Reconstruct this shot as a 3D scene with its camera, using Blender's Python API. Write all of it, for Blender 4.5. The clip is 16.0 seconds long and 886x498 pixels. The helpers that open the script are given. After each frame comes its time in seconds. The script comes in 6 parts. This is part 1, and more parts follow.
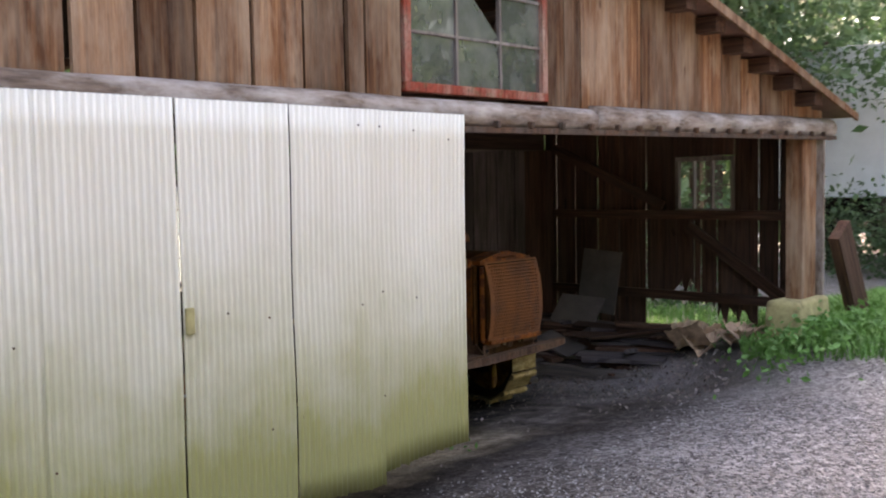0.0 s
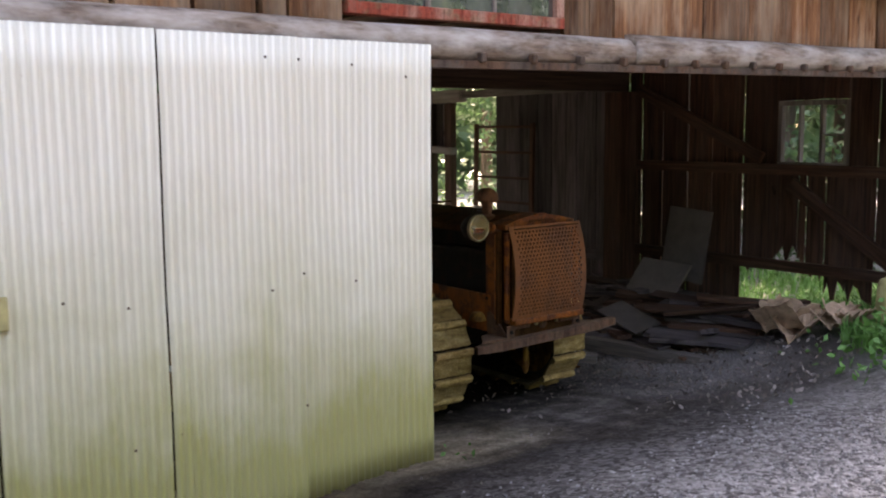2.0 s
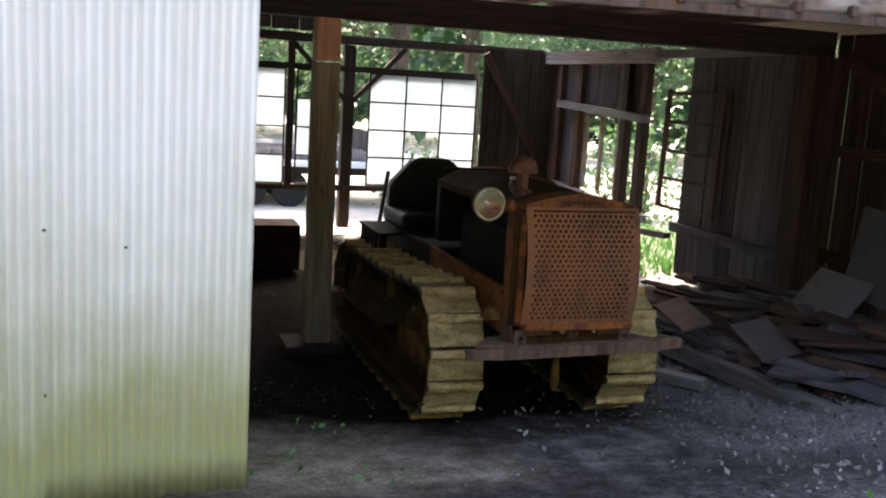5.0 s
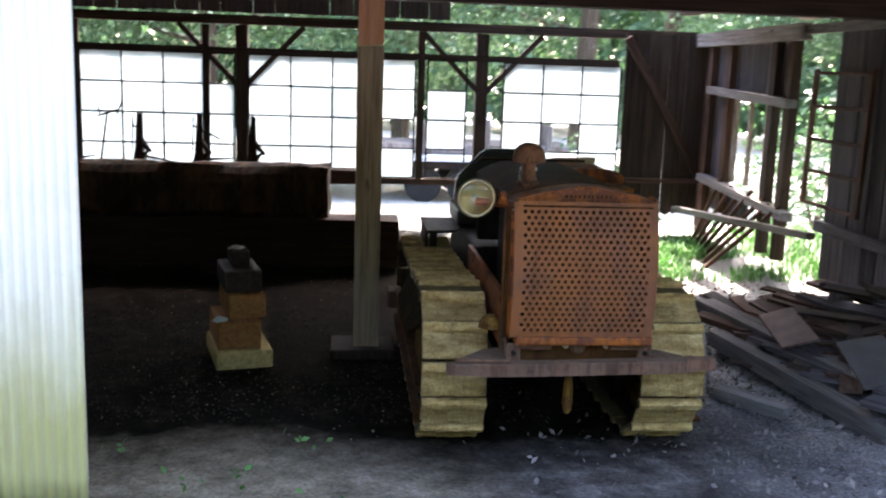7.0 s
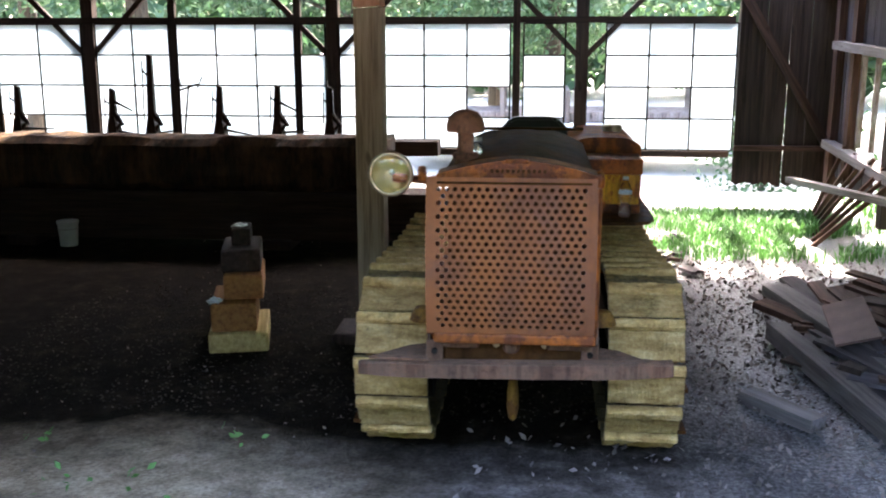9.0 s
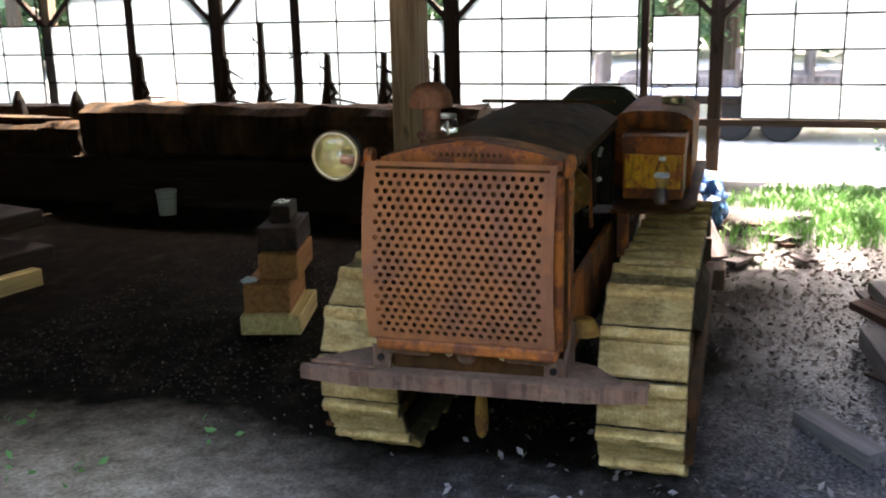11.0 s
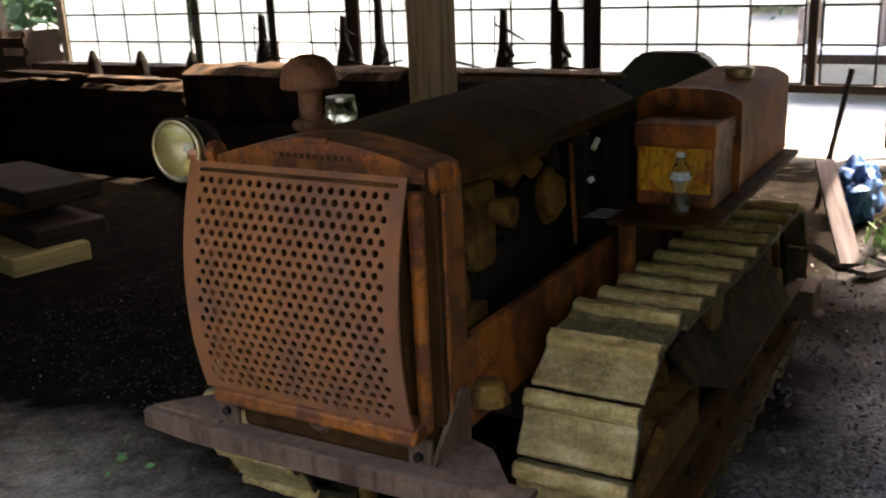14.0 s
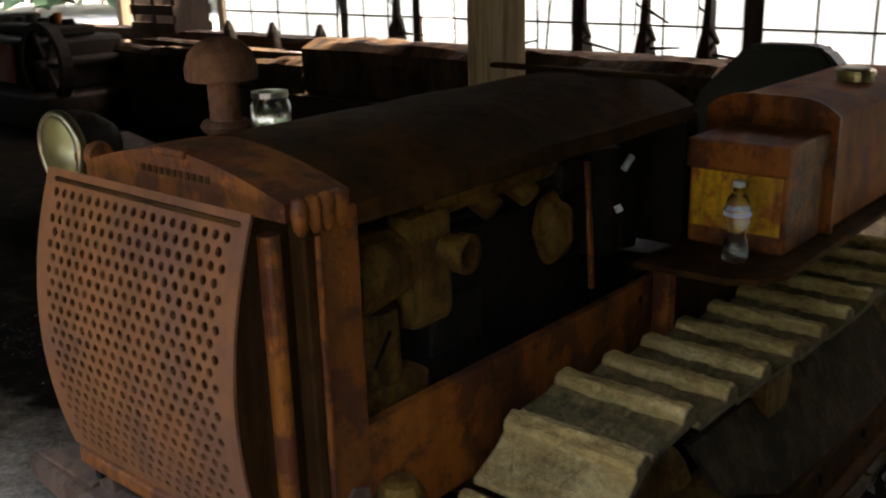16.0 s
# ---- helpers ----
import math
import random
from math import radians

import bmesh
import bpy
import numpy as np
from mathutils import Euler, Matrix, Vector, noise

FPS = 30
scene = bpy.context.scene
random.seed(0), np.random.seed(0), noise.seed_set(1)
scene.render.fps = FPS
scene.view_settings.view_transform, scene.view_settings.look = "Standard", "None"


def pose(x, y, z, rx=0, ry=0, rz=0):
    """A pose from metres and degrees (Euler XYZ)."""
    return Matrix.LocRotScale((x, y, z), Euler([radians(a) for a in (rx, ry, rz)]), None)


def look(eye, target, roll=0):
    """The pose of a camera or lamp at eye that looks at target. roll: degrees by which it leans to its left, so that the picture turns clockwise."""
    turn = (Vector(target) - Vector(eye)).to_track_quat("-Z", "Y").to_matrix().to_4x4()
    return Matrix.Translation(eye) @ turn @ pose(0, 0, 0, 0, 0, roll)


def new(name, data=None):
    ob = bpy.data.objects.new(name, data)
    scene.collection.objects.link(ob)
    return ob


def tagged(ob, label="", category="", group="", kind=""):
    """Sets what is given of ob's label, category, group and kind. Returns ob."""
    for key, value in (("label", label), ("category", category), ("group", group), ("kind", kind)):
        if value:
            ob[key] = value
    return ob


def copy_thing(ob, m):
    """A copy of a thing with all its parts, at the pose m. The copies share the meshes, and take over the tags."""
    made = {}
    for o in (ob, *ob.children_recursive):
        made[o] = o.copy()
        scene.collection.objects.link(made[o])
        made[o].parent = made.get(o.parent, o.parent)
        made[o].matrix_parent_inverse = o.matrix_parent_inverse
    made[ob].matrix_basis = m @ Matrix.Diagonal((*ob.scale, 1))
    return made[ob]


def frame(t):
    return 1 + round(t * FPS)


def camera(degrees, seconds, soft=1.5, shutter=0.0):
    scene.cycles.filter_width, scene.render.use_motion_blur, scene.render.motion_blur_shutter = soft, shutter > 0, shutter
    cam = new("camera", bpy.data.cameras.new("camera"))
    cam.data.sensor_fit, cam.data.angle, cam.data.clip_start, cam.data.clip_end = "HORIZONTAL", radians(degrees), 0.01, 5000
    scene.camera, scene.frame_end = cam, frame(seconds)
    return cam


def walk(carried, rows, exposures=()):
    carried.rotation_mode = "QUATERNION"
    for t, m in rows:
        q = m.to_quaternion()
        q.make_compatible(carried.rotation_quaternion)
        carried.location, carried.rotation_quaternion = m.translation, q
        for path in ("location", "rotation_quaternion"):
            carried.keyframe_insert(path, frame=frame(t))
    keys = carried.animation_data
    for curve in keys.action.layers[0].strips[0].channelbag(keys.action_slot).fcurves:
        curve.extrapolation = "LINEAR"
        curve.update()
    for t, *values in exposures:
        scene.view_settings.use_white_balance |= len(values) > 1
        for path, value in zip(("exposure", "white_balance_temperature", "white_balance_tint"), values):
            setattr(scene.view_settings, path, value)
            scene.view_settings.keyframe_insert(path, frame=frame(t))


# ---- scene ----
cam = camera(48.6, 16.0, 2.0, 0.5)
METRES, EYE, TILT, LEAN, TURN = 8.15, 1.64, 0.0, 0.0, 43.3
ROWS = [
    (0.0, 0.0, 0.0, 0.0, -0.07, -3.86, 1.04),
    (0.5, 0.0202, 0.0362, 0.0026, 2.62, -4.92, 0.15),
    (1.0, 0.0388, 0.0746, 0.0029, 4.44, -5.2, 0.61),
    (1.5, 0.0605, 0.1034, 0.0011, 6.09, -6.15, 2.58),
    (2.0, 0.0856, 0.1327, 0.003, 8.52, -7.15, 0.51),
    (2.5, 0.1089, 0.1636, 0.001, 10.32, -7.17, 0.27),
    (3.0, 0.1363, 0.1916, 0.0019, 13.01, -6.41, 2.09),
    (3.5, 0.1685, 0.2198, -0.0, 18.35, -6.55, -0.68),
    (6.0, 0.264, 0.3627, -0.0037, 32.25, -9.59, -0.6),
    (6.5, 0.2826, 0.3932, -0.0063, 35.76, -8.98, 0.06),
    (7.0, 0.2973, 0.4233, -0.0055, 41.2, -10.46, -1.88),
    (7.5, 0.3034, 0.459, -0.0074, 44.46, -11.14, -0.95),
    (8.0, 0.3167, 0.4892, -0.0074, 46.54, -11.13, 1.1),
    (8.5, 0.3338, 0.5195, -0.0062, 50.46, -11.99, -0.17),
    (9.0, 0.339, 0.5485, -0.0087, 52.18, -12.38, 0.06),
    (11.5, 0.3431, 0.6793, -0.0104, 67.22, -15.05, 1.6),
    (12.0, 0.3405, 0.7037, -0.01, 70.97, -15.67, 1.77),
    (12.5, 0.3356, 0.7236, -0.0103, 74.08, -16.05, 1.13),
    (13.0, 0.3161, 0.7442, -0.0142, 74.59, -16.53, 1.37),
    (13.5, 0.3017, 0.7633, -0.0139, 73.8, -16.51, 2.38),
    (14.0, 0.2948, 0.7852, -0.0163, 76.39, -16.4, 2.33),
    (14.5, 0.286, 0.8057, -0.0163, 80.49, -17.54, 2.08),
    (15.0, 0.2654, 0.8209, -0.0201, 81.58, -18.53, 2.38),
    (15.5, 0.2472, 0.8355, -0.0188, 83.01, -18.1, 3.04),
    (16.0, 0.2366, 0.8536, -0.0215, 87.57, -17.35, 1.57),
]
walk(cam, [(t, pose(0, 0, EYE, TILT, LEAN, TURN) @ pose(METRES * x, METRES * y, METRES * z, 90 + pitch, roll, yaw)) for t, x, y, z, yaw, pitch, roll in ROWS],
     [(0.0, 3.18, 9400, 22), (3.5, 3.2, 8900, 20), (6.0, 3.75, 7000, 16), (9.0, 4.45, 6800, 16), (12.5, 4.1, 8000, 18), (14.5, 3.8, 8100, 19), (16.0, 3.85, 8300, 19)])

# ---- light ----
SUN_EL, SUN_ROT = 56.0, -72.0
world = bpy.data.worlds.new("sky")
scene.world = world
world.use_nodes = True
wn = world.node_tree
sky = wn.nodes.new("ShaderNodeTexSky")
sky.sky_type, sky.sun_disc = "NISHITA", False
sky.sun_elevation, sky.sun_rotation = radians(SUN_EL), radians(SUN_ROT)
sky.air_density, sky.dust_density = 1.0, 3.0
wn.links.new(sky.outputs[0], wn.nodes["Background"].inputs[0])
wn.nodes["Background"].inputs[1].default_value = 0.15
sun = new("sun", bpy.data.lights.new("sun", "SUN"))
sun.data.energy, sun.data.angle, sun.data.color = 2.3, radians(1), (1.0, 0.94, 0.84)
az = radians(SUN_ROT)
sun_dir = Vector((math.sin(az) * math.cos(radians(SUN_EL)), math.cos(az) * math.cos(radians(SUN_EL)), math.sin(radians(SUN_EL))))
sun.matrix_basis = look(sun_dir * 30, (0, 0, 0))

# ---- helpers for parts ----
WORLD = {}


def thing(name, at, label, category, group="", kind="", rz=0.0):
    """An Empty at the base of a thing."""
    ob = new(name)
    ob.empty_display_size = 0.05
    ob.matrix_basis = pose(*at, 0, 0, rz)
    WORLD[ob] = ob.matrix_basis.copy()
    return tagged(ob, label, category, group, kind)


def place(ob, parent, m):
    """Parents ob, whose pose in the world is m."""
    WORLD[ob] = m.copy()
    if parent is None:
        ob.matrix_basis = m
        return ob
    ob.parent = parent
    ob.matrix_basis = WORLD[parent].inverted() @ m
    return ob


def mesh_of(bm, name, material, smooth=False):
    me = bpy.data.meshes.new(name)
    bm.to_mesh(me)
    bm.free()
    if smooth:
        me.polygons.foreach_set("use_smooth", [True] * len(me.polygons))
    me.materials.append(material)
    return me


def part(name, bm, material, parent, label="", m=None, smooth=False):
    """One mesh object under a thing or a part; m is its pose in the world."""
    ob = new(name, mesh_of(bm, name, material, smooth))
    place(ob, parent, m or Matrix())
    if label:
        ob["label"] = label
    return ob


def raw(verts, faces):
    bm = bmesh.new()
    vs = [bm.verts.new(v) for v in verts]
    for f in faces:
        bm.faces.new([vs[i] for i in f])
    return bm


BOXF = ((0, 3, 2, 1), (4, 5, 6, 7), (0, 1, 5, 4), (1, 2, 6, 5), (2, 3, 7, 6), (3, 0, 4, 7))


def box(x0, x1, y0, y1, z0, z1, bevel=0.0, seg=2):
    bm = raw([(x0, y0, z0), (x1, y0, z0), (x1, y1, z0), (x0, y1, z0), (x0, y0, z1), (x1, y0, z1), (x1, y1, z1), (x0, y1, z1)], BOXF)
    if bevel:
        bmesh.ops.bevel(bm, geom=bm.edges[:], offset=bevel, segments=seg, affect="EDGES", profile=0.5)
    return bm


def add(bm, other):
    """Adds the geometry of other to bm."""
    me = bpy.data.meshes.new("tmp")
    other.to_mesh(me)
    other.free()
    bm.from_mesh(me)
    bpy.data.meshes.remove(me)
    return bm


def moved(bm, m):
    bmesh.ops.transform(bm, matrix=m, verts=bm.verts[:])
    return bm


def lathe(profile, steps=20, caps=True):
    """Turns (radius, z) pairs round the z axis."""
    bm = bmesh.new()
    rings = []
    for r, z in profile:
        rings.append([bm.verts.new((r * math.cos(2 * math.pi * k / steps), r * math.sin(2 * math.pi * k / steps), z)) for k in range(steps)])
    for a, b in zip(rings, rings[1:]):
        for k in range(steps):
            bm.faces.new((a[k], a[(k + 1) % steps], b[(k + 1) % steps], b[k]))
    if caps:
        bm.faces.new(rings[0][::-1])
        bm.faces.new(rings[-1])
    return bm


def along(p0, p1, up=(0, 0, 1)):
    """A pose at p0 whose z axis points at p1, with x kept near up."""
    p0, p1 = Vector(p0), Vector(p1)
    z = (p1 - p0).normalized()
    y = z.cross(Vector(up))
    y = y.normalized() if y.length > 1e-4 else z.orthogonal().normalized()
    x = y.cross(z)
    m = Matrix((x, y, z)).transposed().to_4x4()
    m.translation = p0
    return m


def tube(p0, p1, r0, r1=None, steps=12):
    """A cylinder or cone from p0 to p1, in world places."""
    length = (Vector(p1) - Vector(p0)).length
    return moved(lathe([(r0, 0), (r1 if r1 is not None else r0, length)], steps), along(p0, p1))


def plank(name, parent, p0, p1, wide, thick, material, up=(0, 0, 1), rng=random, ragged=0.0, label="", bow=0.0):
    """A board from p0 to p1: thick along up, wide across. Its ends can be torn."""
    length = (Vector(p1) - Vector(p0)).length
    n = 7 if ragged else 2
    verts, faces = [], []
    cuts = [0.0, length * 0.5, length] if bow else [0.0, length]
    for c, z in enumerate(cuts):
        for i in range(n):
            y = -wide / 2 + wide * i / (n - 1)
            zz = z
            if ragged and c == len(cuts) - 1:
                zz = length + rng.uniform(-ragged, ragged * 0.3)
            if not ragged:
                zz = z + (rng.uniform(-0.008, 0.008) if c in (0, len(cuts) - 1) else 0)
            b = bow if 0 < c < len(cuts) - 1 else 0.0
            for x in (-thick / 2, thick / 2):
                verts.append((x + b, y + rng.uniform(-0.0015, 0.0015), zz))
    k = 2 * n
    for c in range(len(cuts) - 1):
        o = c * k
        for i in range(n - 1):
            a = o + 2 * i
            faces.append((a, a + k, a + k + 2, a + 2))
            faces.append((a + 1, a + 3, a + k + 3, a + k + 1))
        faces.append((o, o + 1, o + k + 1, o + k))
        e = o + k - 2
        faces.append((e, e + k, e + k + 1, e + 1))
    for i in range(n - 1):
        a = 2 * i
        faces.append((a, a + 2, a + 3, a + 1))
        a = (len(cuts) - 1) * k + 2 * i
        faces.append((a, a + 1, a + 3, a + 2))
    bm = raw(verts, faces)
    return part(name, bm, material, parent, label, along(p0, p1, up))


# ---- materials ----
def nodes_of(name):
    m = bpy.data.materials.new(name)
    m.use_nodes = True
    t = m.node_tree
    return m, t, t.nodes["Principled BSDF"]


def ramp(t, fac, stops):
    r = t.nodes.new("ShaderNodeValToRGB")
    e = r.color_ramp.elements
    while len(e) < len(stops):
        e.new(0.5)
    for el, (p, c) in zip(e, stops):
        el.position, el.color = p, (*c, 1)
    t.links.new(fac, r.inputs[0])
    return r.outputs[0]


def noise_of(t, vec, scale, detail=5, rough=0.6, out=0):
    n = t.nodes.new("ShaderNodeTexNoise")
    n.inputs["Scale"].default_value, n.inputs["Detail"].default_value, n.inputs["Roughness"].default_value = scale, detail, rough
    t.links.new(vec, n.inputs["Vector"])
    return n.outputs[out]


def scaled(t, vec, s):
    m = t.nodes.new("ShaderNodeMapping")
    m.inputs["Scale"].default_value = s
    t.links.new(vec, m.inputs["Vector"])
    return m.outputs[0]


def mix(t, fac, a, b, how="MIX"):
    m = t.nodes.new("ShaderNodeMix")
    m.data_type, m.blend_type = "RGBA", how
    for sock, val in ((m.inputs["Factor"], fac), (m.inputs[6], a), (m.inputs[7], b)):
        if isinstance(val, (int, float)):
            sock.default_value = val
        elif isinstance(val, tuple):
            sock.default_value = (*val, 1)
        else:
            t.links.new(val, sock)
    return m.outputs[2]


def maths(t, op, a, b=0.0, clamp=False):
    m = t.nodes.new("ShaderNodeMath")
    m.operation, m.use_clamp = op, clamp
    for sock, val in ((m.inputs[0], a), (m.inputs[1], b)):
        if isinstance(val, (int, float)):
            sock.default_value = val
        else:
            t.links.new(val, sock)
    return m.outputs[0]


def bumped(t, bsdf, height, strength=0.4, dist=0.01):
    b = t.nodes.new("ShaderNodeBump")
    b.inputs["Strength"].default_value, b.inputs["Distance"].default_value = strength, dist
    t.links.new(height, b.inputs["Height"])
    t.links.new(b.outputs[0], bsdf.inputs["Normal"])


def coords(t, kind="Object"):
    return t.nodes.new("ShaderNodeTexCoord").outputs[kind]


def shifted(t, vec):
    """Moves the pattern by the object's random number, so that no two pieces look alike."""
    info = t.nodes.new("ShaderNodeObjectInfo")
    v = t.nodes.new("ShaderNodeVectorMath")
    v.operation = "MULTIPLY_ADD"
    comb = t.nodes.new("ShaderNodeCombineXYZ")
    for i in range(3):
        t.links.new(info.outputs["Random"], comb.inputs[i])
    t.links.new(comb.outputs[0], v.inputs[0])
    v.inputs[1].default_value = (17.0, 31.0, 13.0)
    t.links.new(vec, v.inputs[2])
    return v.outputs[0], info.outputs["Random"]


def wood(name, dark, mid, light, grey=(0.3, 0.28, 0.26), grey_amount=0.35, vary=0.45, rough=0.85, grain=(42, 42, 2.0), patchy=(7, 7, 0.9)):
    """Weathered timber with its grain along the local z axis."""
    m, t, b = nodes_of(name)
    v, rnd = shifted(t, coords(t))
    fine = noise_of(t, scaled(t, v, grain), 1.0, 6, 0.65)
    broad = noise_of(t, scaled(t, v, patchy), 1.0, 5, 0.65)
    col = ramp(t, fine, [(0.3, dark), (0.52, mid), (0.75, light)])
    patch = ramp(t, broad, [(0.42, (0, 0, 0)), (0.68, (1, 1, 1))])
    col = mix(t, maths(t, "MULTIPLY", patch, grey_amount), col, grey)
    shade = maths(t, "MULTIPLY_ADD", rnd, vary)
    shade.node.inputs[2].default_value = 1.0 - vary * 0.5
    col = mix(t, 1.0, col, mix(t, 1.0, (1, 1, 1), shade, "MULTIPLY"), "MULTIPLY")
    knots = noise_of(t, scaled(t, v, (9, 9, 4)), 1.0, 2, 0.5)
    col = mix(t, ramp(t, knots, [(0.7, (0, 0, 0)), (0.76, (0.8, 0.8, 0.8))]), col, dark)
    t.links.new(col, b.inputs["Base Color"])
    b.inputs["Roughness"].default_value = rough
    b.inputs["Specular IOR Level"].default_value = 0.2
    bumped(t, b, maths(t, "ADD", fine, broad), 0.5, 0.006)
    return m


def rusty(name, base, rust, dark, amount=0.5, scale=9.0, rough=0.75, metal=0.0, dust=0.0, spec=0.15, soot=0.75):
    """Old painted or bare iron with rust, soot and a film of dust."""
    m, t, b = nodes_of(name)
    v, rnd = shifted(t, coords(t))
    n1 = noise_of(t, v, scale, 8, 0.68)
    n2 = noise_of(t, v, scale * 4.5, 5, 0.7)
    n3 = noise_of(t, scaled(t, v, (1, 1, 0.35)), scale * 0.6, 5, 0.6)
    col = mix(t, ramp(t, n1, [(0.62 - 0.3 * amount, (0, 0, 0)), (0.7 - 0.3 * amount, (1, 1, 1))]), base, rust)
    col = mix(t, maths(t, "MULTIPLY", ramp(t, n3, [(0.45, (0, 0, 0)), (0.72, (1, 1, 1))]), 0.75), col, dark)
    col = mix(t, soot, col, ramp(t, n2, [(0.28, (0.3, 0.27, 0.26)), (0.5, (0.85, 0.82, 0.8)), (0.75, (1, 1, 1))]), "MULTIPLY")
    n4 = noise_of(t, scaled(t, v, (1, 1, 0.1)), scale * 3.2, 4, 0.6)
    col = mix(t, soot * 0.8, col, ramp(t, n4, [(0.36, (0.3, 0.26, 0.24)), (0.52, (1, 1, 1))]), "MULTIPLY")
    if dust:
        geo = t.nodes.new("ShaderNodeNewGeometry")
        sep = t.nodes.new("ShaderNodeSeparateXYZ")
        t.links.new(geo.outputs["Normal"], sep.inputs[0])
        up = maths(t, "MULTIPLY", maths(t, "MULTIPLY", sep.outputs[2], n1, True), dust * 1.6, True)
        col = mix(t, up, col, (0.2, 0.16, 0.11))
    t.links.new(col, b.inputs["Base Color"])
    t.links.new(ramp(t, n2, [(0.2, (rough - 0.15,) * 3), (0.8, (min(1, rough + 0.2),) * 3)]), b.inputs["Roughness"])
    b.inputs["Metallic"].default_value = metal
    b.inputs["Specular IOR Level"].default_value = spec
    bumped(t, b, maths(t, "ADD", n1, n2), 0.7, 0.006)
    return m


def plain(name, col, rough=0.6, metal=0.0, vary=0.25, scale=20.0, bump=0.1):
    m, t, b = nodes_of(name)
    v, rnd = shifted(t, coords(t))
    n = noise_of(t, v, scale, 6, 0.65)
    lo = tuple(c * (1 - vary) for c in col)
    hi = tuple(min(1, c * (1 + vary)) for c in col)
    t.links.new(ramp(t, n, [(0.3, lo), (0.7, hi)]), b.inputs["Base Color"])
    b.inputs["Roughness"].default_value, b.inputs["Metallic"].default_value = rough, metal
    bumped(t, b, n, bump, 0.004)
    return m


def glass(name, col=(0.9, 0.95, 0.93), rough=0.02):
    m, t, b = nodes_of(name)
    b.inputs["Base Color"].default_value = (*col, 1)
    b.inputs["Roughness"].default_value = rough
    b.inputs["Transmission Weight"].default_value = 1.0
    b.inputs["IOR"].default_value = 1.45
    return m


M_SIDING = wood("siding_wood", (0.05, 0.02, 0.011), (0.17, 0.075, 0.036), (0.34, 0.18, 0.095), (0.46, 0.35, 0.26), 0.55, 0.95, 0.85, (38, 38, 1.6), (5, 5, 1.5))
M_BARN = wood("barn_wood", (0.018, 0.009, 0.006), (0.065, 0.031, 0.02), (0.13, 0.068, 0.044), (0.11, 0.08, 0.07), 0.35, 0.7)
M_GREYWOOD = wood("grey_wood", (0.05, 0.042, 0.04), (0.15, 0.125, 0.115), (0.26, 0.22, 0.2), (0.3, 0.28, 0.28), 0.6, 0.5)
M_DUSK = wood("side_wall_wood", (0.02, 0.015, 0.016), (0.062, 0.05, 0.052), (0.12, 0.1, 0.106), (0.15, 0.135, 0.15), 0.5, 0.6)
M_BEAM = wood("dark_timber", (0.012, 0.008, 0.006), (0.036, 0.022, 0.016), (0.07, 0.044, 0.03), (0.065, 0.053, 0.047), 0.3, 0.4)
M_POST = wood("tan_post", (0.12, 0.085, 0.05), (0.32, 0.235, 0.145), (0.46, 0.36, 0.24), (0.36, 0.31, 0.25), 0.4, 0.2)
M_FRESH = wood("pink_lumber", (0.4, 0.17, 0.09), (0.6, 0.29, 0.16), (0.68, 0.38, 0.24), (0.5, 0.3, 0.2), 0.2, 0.1)
M_YELLOW = wood("yellow_lumber", (0.25, 0.17, 0.06), (0.45, 0.34, 0.13), (0.6, 0.47, 0.22), (0.4, 0.33, 0.18), 0.3, 0.3)
M_ORANGE = wood("cut_block", (0.2, 0.08, 0.025), (0.36, 0.16, 0.05), (0.45, 0.23, 0.08), (0.25, 0.14, 0.06), 0.3, 0.3)
M_LOG = wood("weathered_log", (0.06, 0.04, 0.03), (0.2, 0.145, 0.115), (0.4, 0.33, 0.29), (0.5, 0.46, 0.44), 0.8, 0.2, 0.8, (22, 22, 4.0), (7, 7, 3.2))
M_RED = rusty("red_paint", (0.36, 0.075, 0.05), (0.3, 0.13, 0.08), (0.5, 0.4, 0.33), 0.3, 14)
M_RUST = rusty("rust_orange", (0.38, 0.105, 0.013), (0.15, 0.038, 0.011), (0.05, 0.019, 0.01), 0.5, 9, 0.55, 0.0, 0.05, 0.3, 0.5)
M_CAP = rusty("cap_rust", (0.27, 0.115, 0.06), (0.19, 0.075, 0.04), (0.08, 0.04, 0.025), 0.5, 14, 0.7, 0.0, 0.0, 0.3)
M_GRILLE = rusty("grille_rust", (0.235, 0.085, 0.031), (0.19, 0.075, 0.036), (0.3, 0.1, 0.022), 0.5, 5, 0.7, 0.0, 0.0, 0.25, 0.35)
M_HOOD = rusty("hood_rust", (0.07, 0.032, 0.012), (0.1, 0.04, 0.012), (0.028, 0.015, 0.008), 0.5, 5, 0.65, 0.0, 0.0, 0.05)
M_IRON = rusty("black_iron", (0.016, 0.013, 0.011), (0.035, 0.02, 0.013), (0.007, 0.006, 0.005), 0.4, 12, 0.6, 0.0, 0.0, 0.12)
M_BLOCK = rusty("engine_paint", (0.23, 0.12, 0.022), (0.13, 0.056, 0.015), (0.025, 0.017, 0.01), 0.5, 12, 0.6)
M_BUMPER = rusty("bumper_steel", (0.17, 0.1, 0.068), (0.21, 0.11, 0.07), (0.09, 0.052, 0.038), 0.5, 9, 0.7, 0.0, 0.15)


